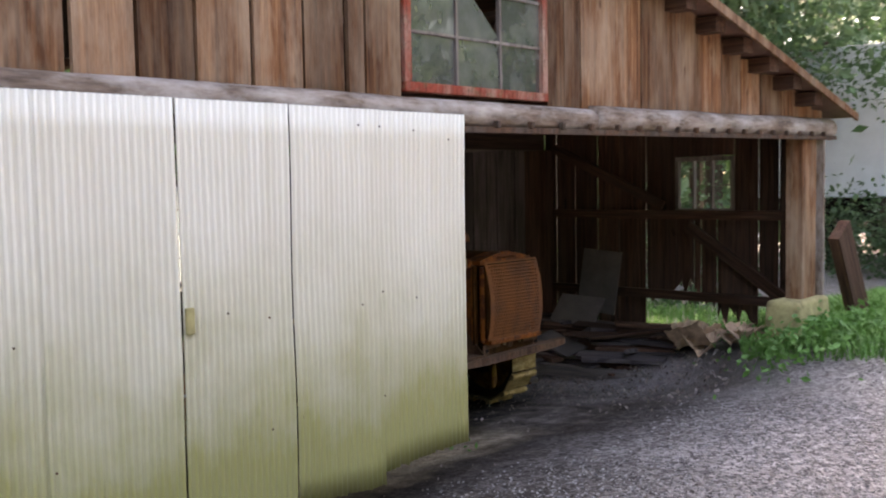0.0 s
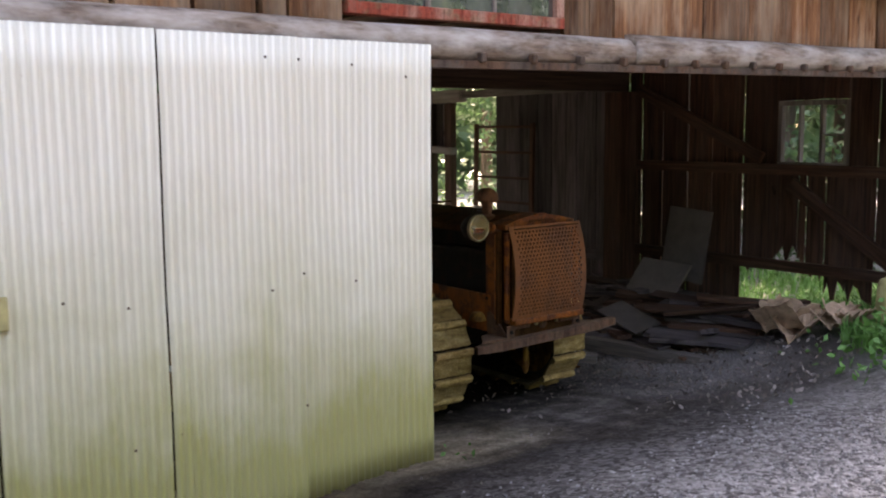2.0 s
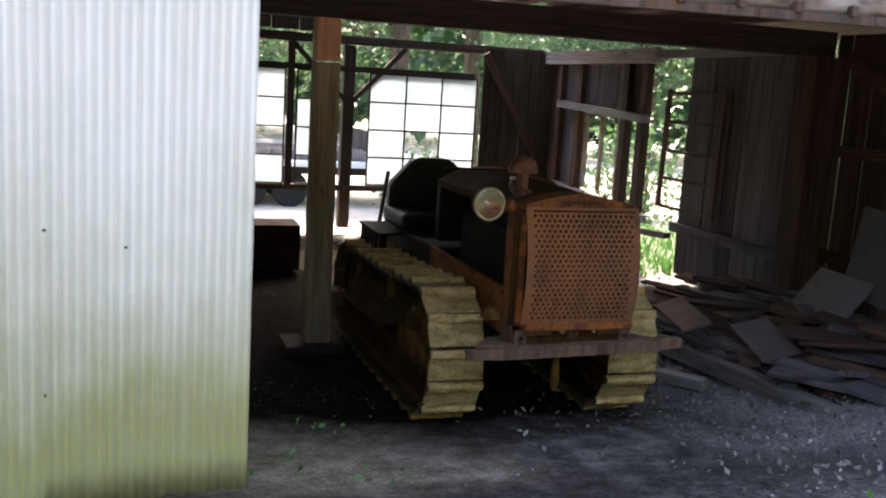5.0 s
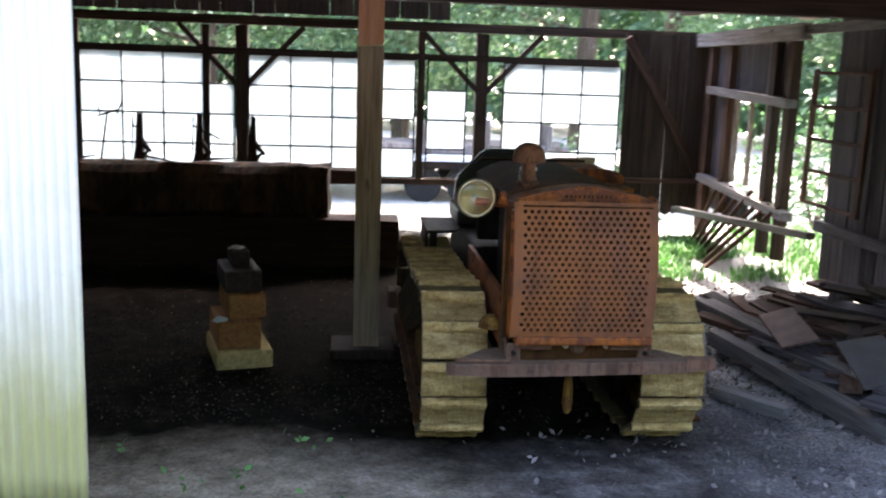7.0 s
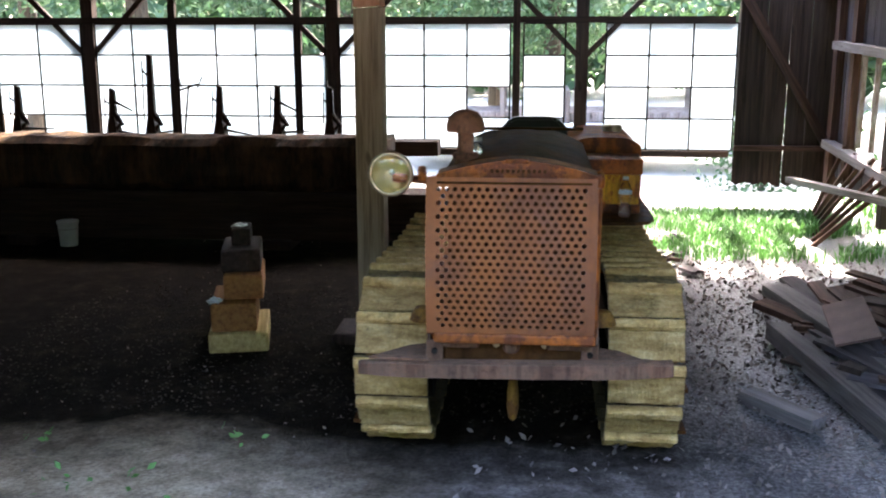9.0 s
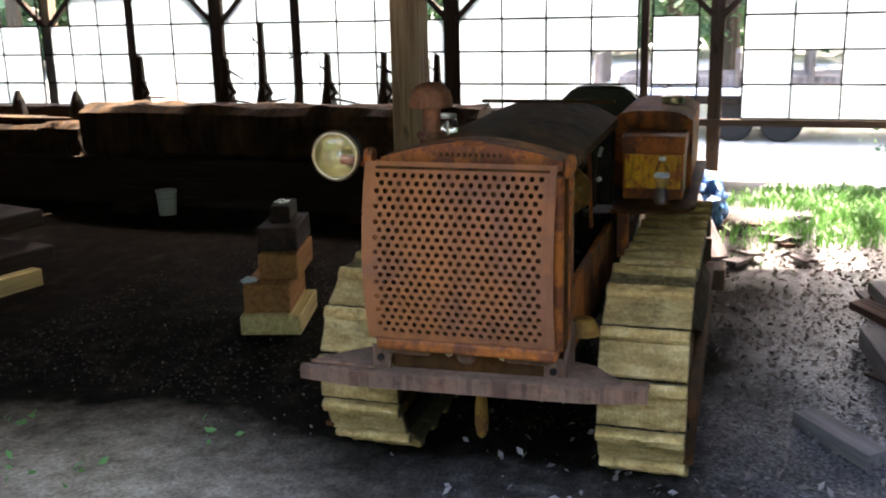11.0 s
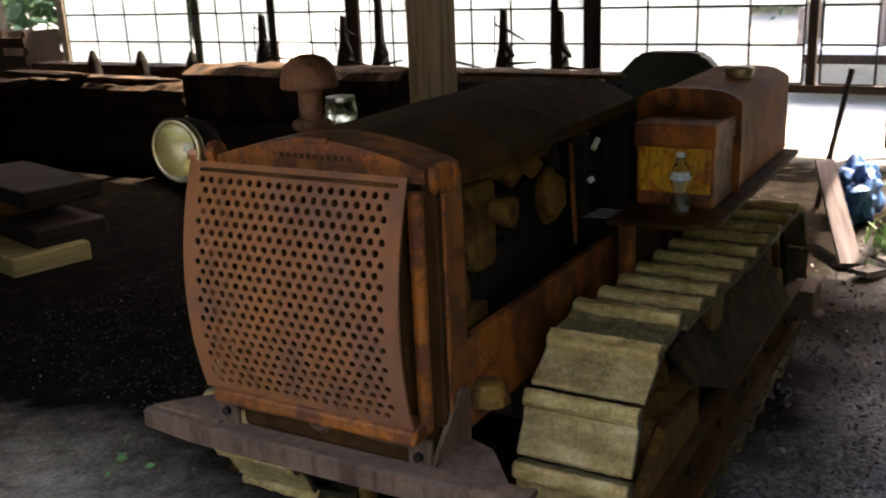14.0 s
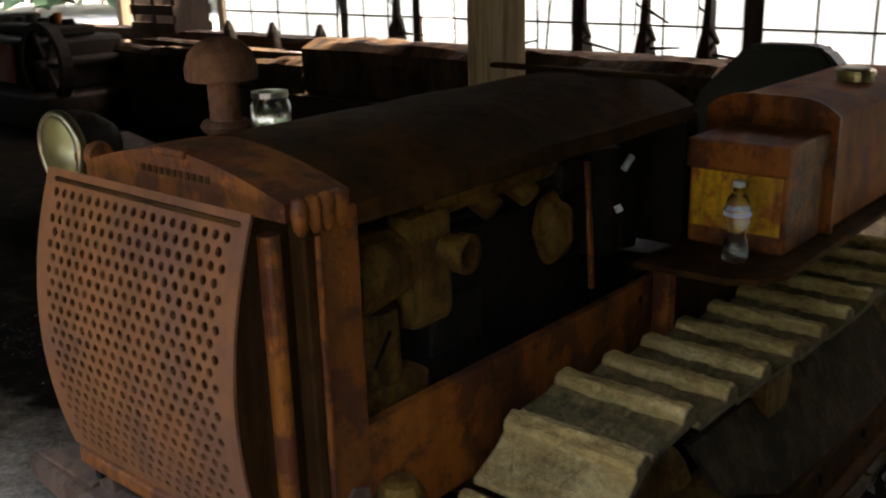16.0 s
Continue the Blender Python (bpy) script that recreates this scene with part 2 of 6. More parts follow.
def make_mud():
    """Track steel caked with pale cracked mud and moss, the recessed plate darker than the worn bar, shade put into the
    colour.
    """
    m, t, b = nodes_of("mud_caked_steel")
    co = coords(t)
    v, rnd = shifted(t, co)
    n1 = noise_of(t, v, 9, 8, 0.7)
    n2 = noise_of(t, v, 70, 5, 0.7)
    n3 = noise_of(t, scaled(t, v, (1, 0.35, 1)), 26, 6, 0.65)
    vor = t.nodes.new("ShaderNodeTexVoronoi")
    vor.feature = "DISTANCE_TO_EDGE"
    vor.inputs["Scale"].default_value = 17
    t.links.new(v, vor.inputs["Vector"])
    crack = ramp(t, vor.outputs["Distance"], [(0.0, (0.25, 0.22, 0.18)), (0.045, (1, 1, 1))])
    pale = ramp(t, n3, [(0.3, (0.32, 0.185, 0.06)), (0.5, (0.63, 0.41, 0.155)), (0.7, (0.84, 0.62, 0.3))])
    moss = ramp(t, n2, [(0.3, (0.09, 0.068, 0.02)), (0.7, (0.28, 0.2, 0.06))])
    col = mix(t, ramp(t, n1, [(0.56, (0, 0, 0)), (0.7, (0.7, 0.7, 0.7))]), pale, moss)
    sep = t.nodes.new("ShaderNodeSeparateXYZ")
    t.links.new(co, sep.inputs[0])
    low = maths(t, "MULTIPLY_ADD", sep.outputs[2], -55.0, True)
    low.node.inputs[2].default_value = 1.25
    mud_shade = ramp(t, n2, [(0.3, (0.02, 0.018, 0.015)), (0.75, (0.09, 0.07, 0.042))])
    col = mix(t, maths(t, "MULTIPLY", low, maths(t, "MULTIPLY", n1, 0.65), True), col, mud_shade)
    # ends and underside darkened in colour to stand for the shade there
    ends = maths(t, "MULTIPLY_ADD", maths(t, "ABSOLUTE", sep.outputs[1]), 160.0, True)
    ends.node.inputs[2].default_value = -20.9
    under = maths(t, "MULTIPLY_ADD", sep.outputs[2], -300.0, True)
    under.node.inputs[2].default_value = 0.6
    col = mix(t, maths(t, "MULTIPLY", maths(t, "MAXIMUM", ends, under), 0.88), col, mud_shade)
    col = mix(t, maths(t, "MULTIPLY", n1, 0.35), col, crack, "MULTIPLY")
    col = mix(t, 0.6, col, ramp(t, n2, [(0.3, (0.4, 0.38, 0.34)), (0.65, (1, 1, 1))]), "MULTIPLY")
    # mossy olive that also puts the top run's shade into flat recessed plates
    geo = t.nodes.new("ShaderNodeNewGeometry")
    gs = t.nodes.new("ShaderNodeSeparateXYZ")
    t.links.new(geo.outputs["Normal"], gs.inputs[0])
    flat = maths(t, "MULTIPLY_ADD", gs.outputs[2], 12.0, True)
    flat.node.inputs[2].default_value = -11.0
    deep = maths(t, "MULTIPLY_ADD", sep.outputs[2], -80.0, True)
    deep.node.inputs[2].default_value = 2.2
    mossy_shade = ramp(t, n2, [(0.3, (0.035, 0.03, 0.014)), (0.7, (0.13, 0.105, 0.045))])
    col = mix(t, maths(t, "MULTIPLY", maths(t, "MULTIPLY", flat, deep), maths(t, "ADD", n1, 0.25), True), col, mossy_shade)
    t.links.new(col, b.inputs["Base Color"])
    b.inputs["Roughness"].default_value = 0.75
    b.inputs["Specular IOR Level"].default_value = 0.25
    bumped(t, b, maths(t, "ADD", maths(t, "ADD", n3, n2), maths(t, "MULTIPLY", crack, 0.15)), 0.9, 0.009)
    return m


M_MUD = make_mud()
M_YPAINT = rusty("yellow_paint", (0.85, 0.42, 0.015), (0.5, 0.13, 0.015), (0.3, 0.09, 0.02), 0.4, 11, 0.5, 0.0, 0.0, 0.35)
M_TANK = rusty("tank_paint", (0.42, 0.12, 0.012), (0.27, 0.07, 0.01), (0.12, 0.04, 0.01), 0.45, 5, 0.6, 0.0, 0.0, 0.06, 0.5)
M_SEAT = plain("black_vinyl", (0.012, 0.013, 0.013), 0.5, 0, 0.3, 30)
M_CHROME = plain("worn_chrome", (0.45, 0.45, 0.42), 0.3, 1.0, 0.25, 30)
M_BRASS = plain("brass", (0.4, 0.33, 0.2), 0.35, 1.0, 0.3, 30)
M_GLASS = glass("clear_glass")
M_STONE = plain("mossy_stone", (0.33, 0.29, 0.14), 0.95, 0, 0.5, 9, 0.6)
M_WHITE = plain("white_plastic", (0.6, 0.64, 0.62), 0.5, 0, 0.15, 10)
M_TRAILER = plain("trailer_white", (0.62, 0.65, 0.68), 0.4, 0, 0.08, 3)
M_TYRE = plain("black_rubber", (0.012, 0.012, 0.012), 0.95)
M_BLUE = plain("blue_tarp", (0.03, 0.12, 0.33), 0.5)
M_BARK = wood("bark", (0.03, 0.024, 0.018), (0.09, 0.07, 0.055), (0.15, 0.12, 0.1), (0.13, 0.12, 0.1), 0.4, 0.3)
M_CARD = plain("torn_cardboard", (0.4, 0.27, 0.19), 0.9, 0, 0.5, 11)
M_SCRAPMETAL = plain("rusty_sheet", (0.15, 0.088, 0.072), 0.8, 0, 0.35, 6, 0.2)
M_SLAB = plain("slate_grey_panel", (0.1, 0.086, 0.083), 0.8, 0, 0.25, 6, 0.2)
M_STRAW = plain("dry_leaf", (0.26, 0.18, 0.13), 0.9, 0, 0.4, 6)
M_RAIL = rusty("rail_steel", (0.12, 0.09, 0.075), (0.14, 0.08, 0.055), (0.06, 0.045, 0.04), 0.5, 9, 0.8)


def make_metal_sheet():
    """Galvanised sheet painted off-white, with green algae that grows from the bottom."""
    m, t, b = nodes_of("painted_corrugated_sheet")
    co = coords(t)
    v, rnd = shifted(t, co)
    sep = t.nodes.new("ShaderNodeSeparateXYZ")
    t.links.new(co, sep.inputs[0])
    streak = noise_of(t, scaled(t, v, (1, 16, 0.8)), 1.0, 6, 0.65)
    cloud = noise_of(t, v, 3.5, 5, 0.6)
    h = maths(t, "MULTIPLY_ADD", sep.outputs[2], -0.75)
    h.node.inputs[2].default_value = 0.27
    g = maths(t, "ADD", h, maths(t, "MULTIPLY_ADD", cloud, 0.55))
    g = maths(t, "ADD", g, maths(t, "MULTIPLY", streak, 0.45))
    algae = ramp(t, g, [(0.12, (0, 0, 0)), (0.45, (0.3, 0.3, 0.3)), (0.85, (0.9, 0.9, 0.9))])
    base = ramp(t, streak, [(0.25, (0.7, 0.67, 0.58)), (0.6, (0.82, 0.8, 0.73)), (0.8, (0.86, 0.85, 0.79))])
    col = mix(t, algae, base, (0.3, 0.285, 0.07))
    # groove dirt that also puts the shading of the ribs into the colour
    groove = maths(t, "SINE", maths(t, "MULTIPLY", sep.outputs[1], 2 * math.pi / 0.029))
    dirt_shade = maths(t, "MULTIPLY", ramp(t, groove, [(0.0, (1, 1, 1)), (0.55, (0, 0, 0))]), maths(t, "MULTIPLY_ADD", streak, 0.9))
    col = mix(t, maths(t, "MULTIPLY", dirt_shade, 0.24, True), col, (0.33, 0.3, 0.22))
    spots = noise_of(t, v, 55, 3, 0.6)
    col = mix(t, ramp(t, spots, [(0.7, (0, 0, 0)), (0.78, (0.35, 0.35, 0.35))]), col, (0.3, 0.22, 0.12))
    t.links.new(col, b.inputs["Base Color"])
    b.inputs["Roughness"].default_value = 0.42
    b.inputs["Metallic"].default_value = 0.0
    bumped(t, b, cloud, 0.12, 0.03)
    return m


def make_pane():
    """Translucent white glazing."""
    m, t, b = nodes_of("frosted_pane")
    v, rnd = shifted(t, coords(t))
    n = noise_of(t, v, 3.0, 5, 0.6)
    tr = t.nodes.new("ShaderNodeBsdfTranslucent")
    df = t.nodes.new("ShaderNodeBsdfDiffuse")
    sh = t.nodes.new("ShaderNodeMixShader")
    col = ramp(t, n, [(0.3, (0.37, 0.435, 0.47)), (0.7, (0.54, 0.58, 0.61))])
    shade = maths(t, "MULTIPLY_ADD", rnd, 0.2)
    shade.node.inputs[2].default_value = 0.8
    t.links.new(mix(t, 1.0, col, shade, "MULTIPLY"), tr.inputs[0])
    df.inputs[0].default_value = (0.7, 0.73, 0.74, 1)
    sh.inputs[0].default_value = 0.12
    t.links.new(tr.outputs[0], sh.inputs[1])
    t.links.new(df.outputs[0], sh.inputs[2])
    t.links.new(sh.outputs[0], t.nodes["Material Output"].inputs["Surface"])
    return m


def make_leaf(name, lo, hi):
    m, t, b = nodes_of(name)
    geo = t.nodes.new("ShaderNodeNewGeometry")
    col = ramp(t, geo.outputs["Random Per Island"], [(0.0, lo), (1.0, hi)])
    t.links.new(col, b.inputs["Base Color"])
    b.inputs["Roughness"].default_value = 0.55
    tr = t.nodes.new("ShaderNodeBsdfTranslucent")
    t.links.new(mix(t, 0.4, col, (0.1, 0.26, 0.06)), tr.inputs[0])
    sh = t.nodes.new("ShaderNodeMixShader")
    sh.inputs[0].default_value = 0.24
    t.links.new(b.outputs[0], sh.inputs[1])
    t.links.new(tr.outputs[0], sh.inputs[2])
    t.links.new(sh.outputs[0], t.nodes["Material Output"].inputs["Surface"])
    return m


def make_ground():
    """Dark earth blackened further for the shade under the roof, gravel outside, pale drive behind, earth under the
    grass.
    """
    m, t, b = nodes_of("ground_soil")
    co = coords(t)
    sep = t.nodes.new("ShaderNodeSeparateXYZ")
    t.links.new(co, sep.inputs[0])
    big = noise_of(t, co, 0.9, 6, 0.6)
    mid = noise_of(t, co, 7, 6, 0.7)
    fine = noise_of(t, co, 60, 4, 0.7)
    vor = t.nodes.new("ShaderNodeTexVoronoi")
    vor.inputs["Scale"].default_value = 42
    t.links.new(co, vor.inputs["Vector"])
    # near-black earth that carries the shade under the roof in its colour
    shade_soil = ramp(t, mid, [(0.3, (0.004, 0.003, 0.002)), (0.5, (0.009, 0.007, 0.005)), (0.62, (0.021, 0.016, 0.011)), (0.75, (0.045, 0.036, 0.026))])
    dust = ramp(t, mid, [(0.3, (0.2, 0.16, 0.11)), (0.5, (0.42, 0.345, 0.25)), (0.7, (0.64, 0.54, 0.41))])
    stone = mix(t, 0.7, ramp(t, vor.outputs["Color"], [(0.2, (0.13, 0.125, 0.13)), (0.8, (0.52, 0.51, 0.52))]), ramp(t, mid, [(0.3, (0.55, 0.53, 0.52)), (0.7, (1, 1, 1))]), "MULTIPLY")
    pale = ramp(t, mid, [(0.3, (0.42, 0.4, 0.36)), (0.7, (0.6, 0.58, 0.54))])
    wob = maths(t, "MULTIPLY_ADD", big, 1.6)
    wob.node.inputs[2].default_value = -0.8
    x = maths(t, "ADD", sep.outputs[0], wob)
    f = maths(t, "MULTIPLY_ADD", x, 0.7, True)
    f.node.inputs[2].default_value = 2.5
    back = maths(t, "MULTIPLY_ADD", x, -1.2, True)
    back.node.inputs[2].default_value = -13.6
    # pale dust turns to black earth inwards, with daylight's fall-off put into the step
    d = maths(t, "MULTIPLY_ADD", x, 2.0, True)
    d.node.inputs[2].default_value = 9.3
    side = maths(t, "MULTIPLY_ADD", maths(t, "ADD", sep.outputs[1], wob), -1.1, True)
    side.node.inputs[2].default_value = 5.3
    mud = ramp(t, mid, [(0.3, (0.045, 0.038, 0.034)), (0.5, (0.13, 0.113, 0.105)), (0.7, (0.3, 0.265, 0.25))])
    col = mix(t, d, shade_soil, mix(t, side, mud, dust))
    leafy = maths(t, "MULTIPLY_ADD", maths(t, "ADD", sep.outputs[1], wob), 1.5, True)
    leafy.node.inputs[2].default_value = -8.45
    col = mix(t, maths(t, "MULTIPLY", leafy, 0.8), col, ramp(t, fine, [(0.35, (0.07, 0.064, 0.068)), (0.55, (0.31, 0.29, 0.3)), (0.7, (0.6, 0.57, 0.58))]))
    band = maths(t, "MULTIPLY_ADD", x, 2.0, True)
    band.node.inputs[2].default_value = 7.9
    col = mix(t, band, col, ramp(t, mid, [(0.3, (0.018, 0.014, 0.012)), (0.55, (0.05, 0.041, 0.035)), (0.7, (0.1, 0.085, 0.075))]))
    open_y = maths(t, "MULTIPLY_ADD", maths(t, "ADD", sep.outputs[1], wob), 0.7, True)
    open_y.node.inputs[2].default_value = -2.2
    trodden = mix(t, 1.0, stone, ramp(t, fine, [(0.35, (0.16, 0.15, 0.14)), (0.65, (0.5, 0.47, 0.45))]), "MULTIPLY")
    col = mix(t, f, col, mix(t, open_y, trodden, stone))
    yard = maths(t, "MULTIPLY_ADD", sep.outputs[1], 1.5, True)
    yard.node.inputs[2].default_value = -6.6
    near = maths(t, "MULTIPLY_ADD", x, -1.2, True)
    near.node.inputs[2].default_value = -11.9
    col = mix(t, maths(t, "MAXIMUM", back, maths(t, "MULTIPLY", yard, near)), col, pale)
    col = mix(t, 0.75, col, ramp(t, fine, [(0.36, (0.4, 0.4, 0.4)), (0.62, (1, 1, 1))]), "MULTIPLY")
    t.links.new(col, b.inputs["Base Color"])
    # the earth stays wet beside the tractor, under the open roof
    t.links.new(maths(t, "MULTIPLY_ADD", leafy, -0.45), b.inputs["Roughness"])
    b.inputs["Roughness"].links[0].from_node.inputs[2].default_value = 0.95
    t.links.new(maths(t, "MULTIPLY_ADD", leafy, 0.5), b.inputs["Specular IOR Level"])
    b.inputs["Specular IOR Level"].links[0].from_node.inputs[2].default_value = 0.03
    bumped(t, b, maths(t, "ADD", mid, maths(t, "MULTIPLY", fine, 0.7)), 0.6, 0.03)
    return m


M_SHEET, M_PANE, M_GROUND = make_metal_sheet(), make_pane(), make_ground()
M_LEAF = make_leaf("tree_leaf", (0.032, 0.075, 0.036), (0.095, 0.17, 0.085))
M_GRASS = make_leaf("grass_blade", (0.05, 0.16, 0.03), (0.13, 0.32, 0.08))

# ---- the ground ----
def ease(a, b, v):
    u = min(1.0, max(0.0, (v - a) / (b - a)))
    return u * u * (3 - 2 * u)


def ground_height(x, y):
    """The barn floor lies low; the yard in front rises, most of all at the corner, and the land falls away behind."""
    z = 0.02 * noise.noise(Vector((x * 0.8, y * 0.8, 0))) + 0.27 * ease(-4.9, -2.2, x)
    z += 0.2 * ease(6.1, 7.2, y) * ease(-5.5, -3.7, x) * (1 - 0.6 * ease(12, 20, y))
    if x < -10.3:
        z -= 0.13 * min(7.2, -10.3 - x)
    return z


def make_sheet_ground():
    bm = bmesh.new()
    xs = [-400, -120, -60, -30, -20, -17, -15, -14, -13] + [-12 + 0.25 * i for i in range(57)] + [4, 8, 15, 30, 60, 120, 400]
    ys = [-400, -120, -60, -30, -15, -8] + [-4 + 0.25 * i for i in range(57)] + [12, 16, 24, 40, 80, 160, 400]
    grid = [[bm.verts.new((x, y, ground_height(x, y) - 0.02)) for y in ys] for x in xs]
    for i in range(len(xs) - 1):
        for j in range(len(ys) - 1):
            bm.faces.new((grid[i][j], grid[i + 1][j], grid[i + 1][j + 1], grid[i][j + 1]))
    return tagged(part("ground", bm, M_GROUND, None, smooth=True), "dark trodden barn earth with painted shade, running out into grey gravel and drive", "ground", kind="structure")


make_sheet_ground()

# ---- the barn ----
EAVE_Y, EAVE_Z, SLOPE, RIDGE_Y = 8.17, 2.11, 0.263, 1.4
FRONT, BACK, RIGHT, LEFT = -3.26, -10.8, 7.84, -5.6
rng = random.Random(4)


def roof_z(y):
    return EAVE_Z + (EAVE_Y - y) * SLOPE if y > RIDGE_Y else EAVE_Z + (EAVE_Y - RIDGE_Y) * SLOPE - (RIDGE_Y - y) * SLOPE


def board_run(parent, axis, at, edges, z0, z1, material, facing, thick=0.025, ragged=0.0, gap=0.006, jitter=0.006):
    """Upright boards side by side. z0 and z1 are heights or functions of the place along the wall."""
    for a, b in zip(edges, edges[1:]):
        c = (a + b) / 2
        lo = z0(c) if callable(z0) else z0
        hi = z1(c) if callable(z1) else z1
        off = at + rng.uniform(-jitter, jitter)
        p, q = ((off, c, hi), (off, c, lo)) if axis == "x" else ((c, off, hi), (c, off, lo))
        lean = rng.uniform(-0.006, 0.006)
        q = (q[0], q[1] + lean, q[2]) if axis == "x" else (q[0] + lean, q[1], q[2])
        plank("board", parent, p, q, abs(b - a) - gap * rng.uniform(0.4, 1.6), thick, material, facing, rng, ragged)


def spaced(a, b, w):
    n = max(1, round(abs(b - a) / w))
    e = [a + (b - a) * i / n for i in range(n + 1)]
    return [e[0]] + [v + rng.uniform(-0.04, 0.04) for v in e[1:-1]] + [e[-1]]


def make_front_wall():
    wall = thing("wall_front", (FRONT, 3, 2.05), "weathered brown vertical board gable wall over the barn opening", "wall", kind="structure")
    left = [-5.4 + 0.26 * i for i in range(26)] + [1.34, 1.6, 1.85, 2.1, 2.36, 2.62, 2.86, 2.97, 3.19]
    top = lambda y: roof_z(y) - 0.02
    board_run(wall, "x", FRONT, left, 2.0, top, M_SIDING, (1, 0, 0), gap=0.016)
    board_run(wall, "x", FRONT, [4.29, 4.45, 4.6, 4.95, 5.23, 5.6, 5.97, 6.25, 6.55, 6.85, 7.2, 7.5, 7.75, 7.98], 2.0, top, M_SIDING, (1, 0, 0))
    board_run(wall, "x", FRONT, [3.19, 3.46, 3.74, 4.01, 4.29], 3.12, top, M_SIDING, (1, 0, 0))
    part("inner_lining", box(FRONT - 0.09, FRONT - 0.05, -5.4, 3.1, 2.1, 2.3), M_BEAM, wall)


def make_window():
    y0, y1, z0, z1 = 3.2, 4.28, 2.065, 3.1
    win = thing("window_1", (FRONT, 3.74, z0), "red-painted gable window with dirty glass and a broken pane", "window", kind="structure")
    fr = part("window_frame", box(FRONT - 0.03, FRONT + 0.03, y0, y1, z0, z0 + 0.045, 0.004), M_RED, win)
    for a, b, c, d in ((y0, y0 + 0.045, z0 + 0.045, z1), (y1 - 0.045, y1, z0 + 0.045, z1), (y0 + 0.045, y1 - 0.045, z1 - 0.045, z1)):
        part("window_frame", box(FRONT - 0.03, FRONT + 0.028, a, b, c, d, 0.004), M_RED, win)
    cols, rows = 3, 4
    wy, wz = (y1 - y0 - 0.09) / cols, (z1 - z0 - 0.09) / rows
    for i in range(1, cols):
        part("muntin", box(FRONT - 0.012, FRONT + 0.012, y0 + 0.045 + i * wy - 0.008, y0 + 0.045 + i * wy + 0.008, z0 + 0.045, z1 - 0.045), M_GREYWOOD, win)
    for j in range(1, rows):
        part("muntin", box(FRONT - 0.0105, FRONT + 0.0105, y0 + 0.045, y1 - 0.045, z0 + 0.045 + j * wz - 0.007, z0 + 0.045 + j * wz + 0.007), M_GREYWOOD, win)
    for i in range(cols):
        for j in range(rows):
            a, b = y0 + 0.045 + i * wy, y0 + 0.045 + (i + 1) * wy
            c, d = z0 + 0.045 + j * wz, z0 + 0.045 + (j + 1) * wz
            tilt = rng.uniform(-0.004, 0.004)
            if (i, j) == (1, 1):
                bm = raw([(FRONT, a, c), (FRONT, b, c), (FRONT, b, c + 0.02), (FRONT, a + 0.1, d), (FRONT, a, d)], [(0, 1, 2, 3, 4)])
                part("pane", bm, M_WINGLASS, win, "broken pane with a dark hole")
                continue
            part("pane", raw([(FRONT + tilt, a, c), (FRONT - tilt, b, c), (FRONT - tilt, b, d), (FRONT + tilt, a, d)], [(0, 1, 2, 3)]), M_WINGLASS, win)


def make_window_glass():
    m, t, b = nodes_of("hazy_dirty_glass")
    n = noise_of(t, coords(t), 6, 5, 0.6)
    # dirt on the panes, its grey raised for the bright haze of reflections
    t.links.new(ramp(t, n, [(0.35, (0.05, 0.055, 0.055)), (0.75, (0.17, 0.18, 0.175))]), b.inputs["Base Color"])
    b.inputs["Roughness"].default_value = 0.03
    b.inputs["IOR"].default_value = 2.6
    bumped(t, b, noise_of(t, coords(t), 9, 2, 0.5), 0.06, 0.02)
    return m


M_WINGLASS = make_window_glass()


def make_log(name, y0, y1, r, za, zb, x, label):
    steps, n = 14, 40
    bm = bmesh.new()
    rings = []
    for i in range(n + 1):
        y = y0 + (y1 - y0) * i / n
        z = za + (zb - za) * i / n
        w = 1 + 0.1 * noise.noise(Vector((y * 1.7, r * 40, 0)))
        rings.append([bm.verts.new((x + r * w * math.cos(2 * math.pi * k / steps) * (1 + 0.06 * noise.noise(Vector((y * 3, k, 1)))), y, z + r * w * 0.95 * math.sin(2 * math.pi * k / steps))) for k in range(steps)])
    for a, b in zip(rings, rings[1:]):
        for k in range(steps):
            bm.faces.new((a[k], b[k], b[(k + 1) % steps], a[(k + 1) % steps]))
    bm.faces.new(rings[0])
    bm.faces.new(rings[-1][::-1])
    turn = Matrix.Rotation(radians(90), 4, "X")
    moved(bm, turn.inverted())
    ob = part(name, bm, M_LOG, None, "", turn, smooth=True)
    return tagged(ob, label, "beam", kind="structure")


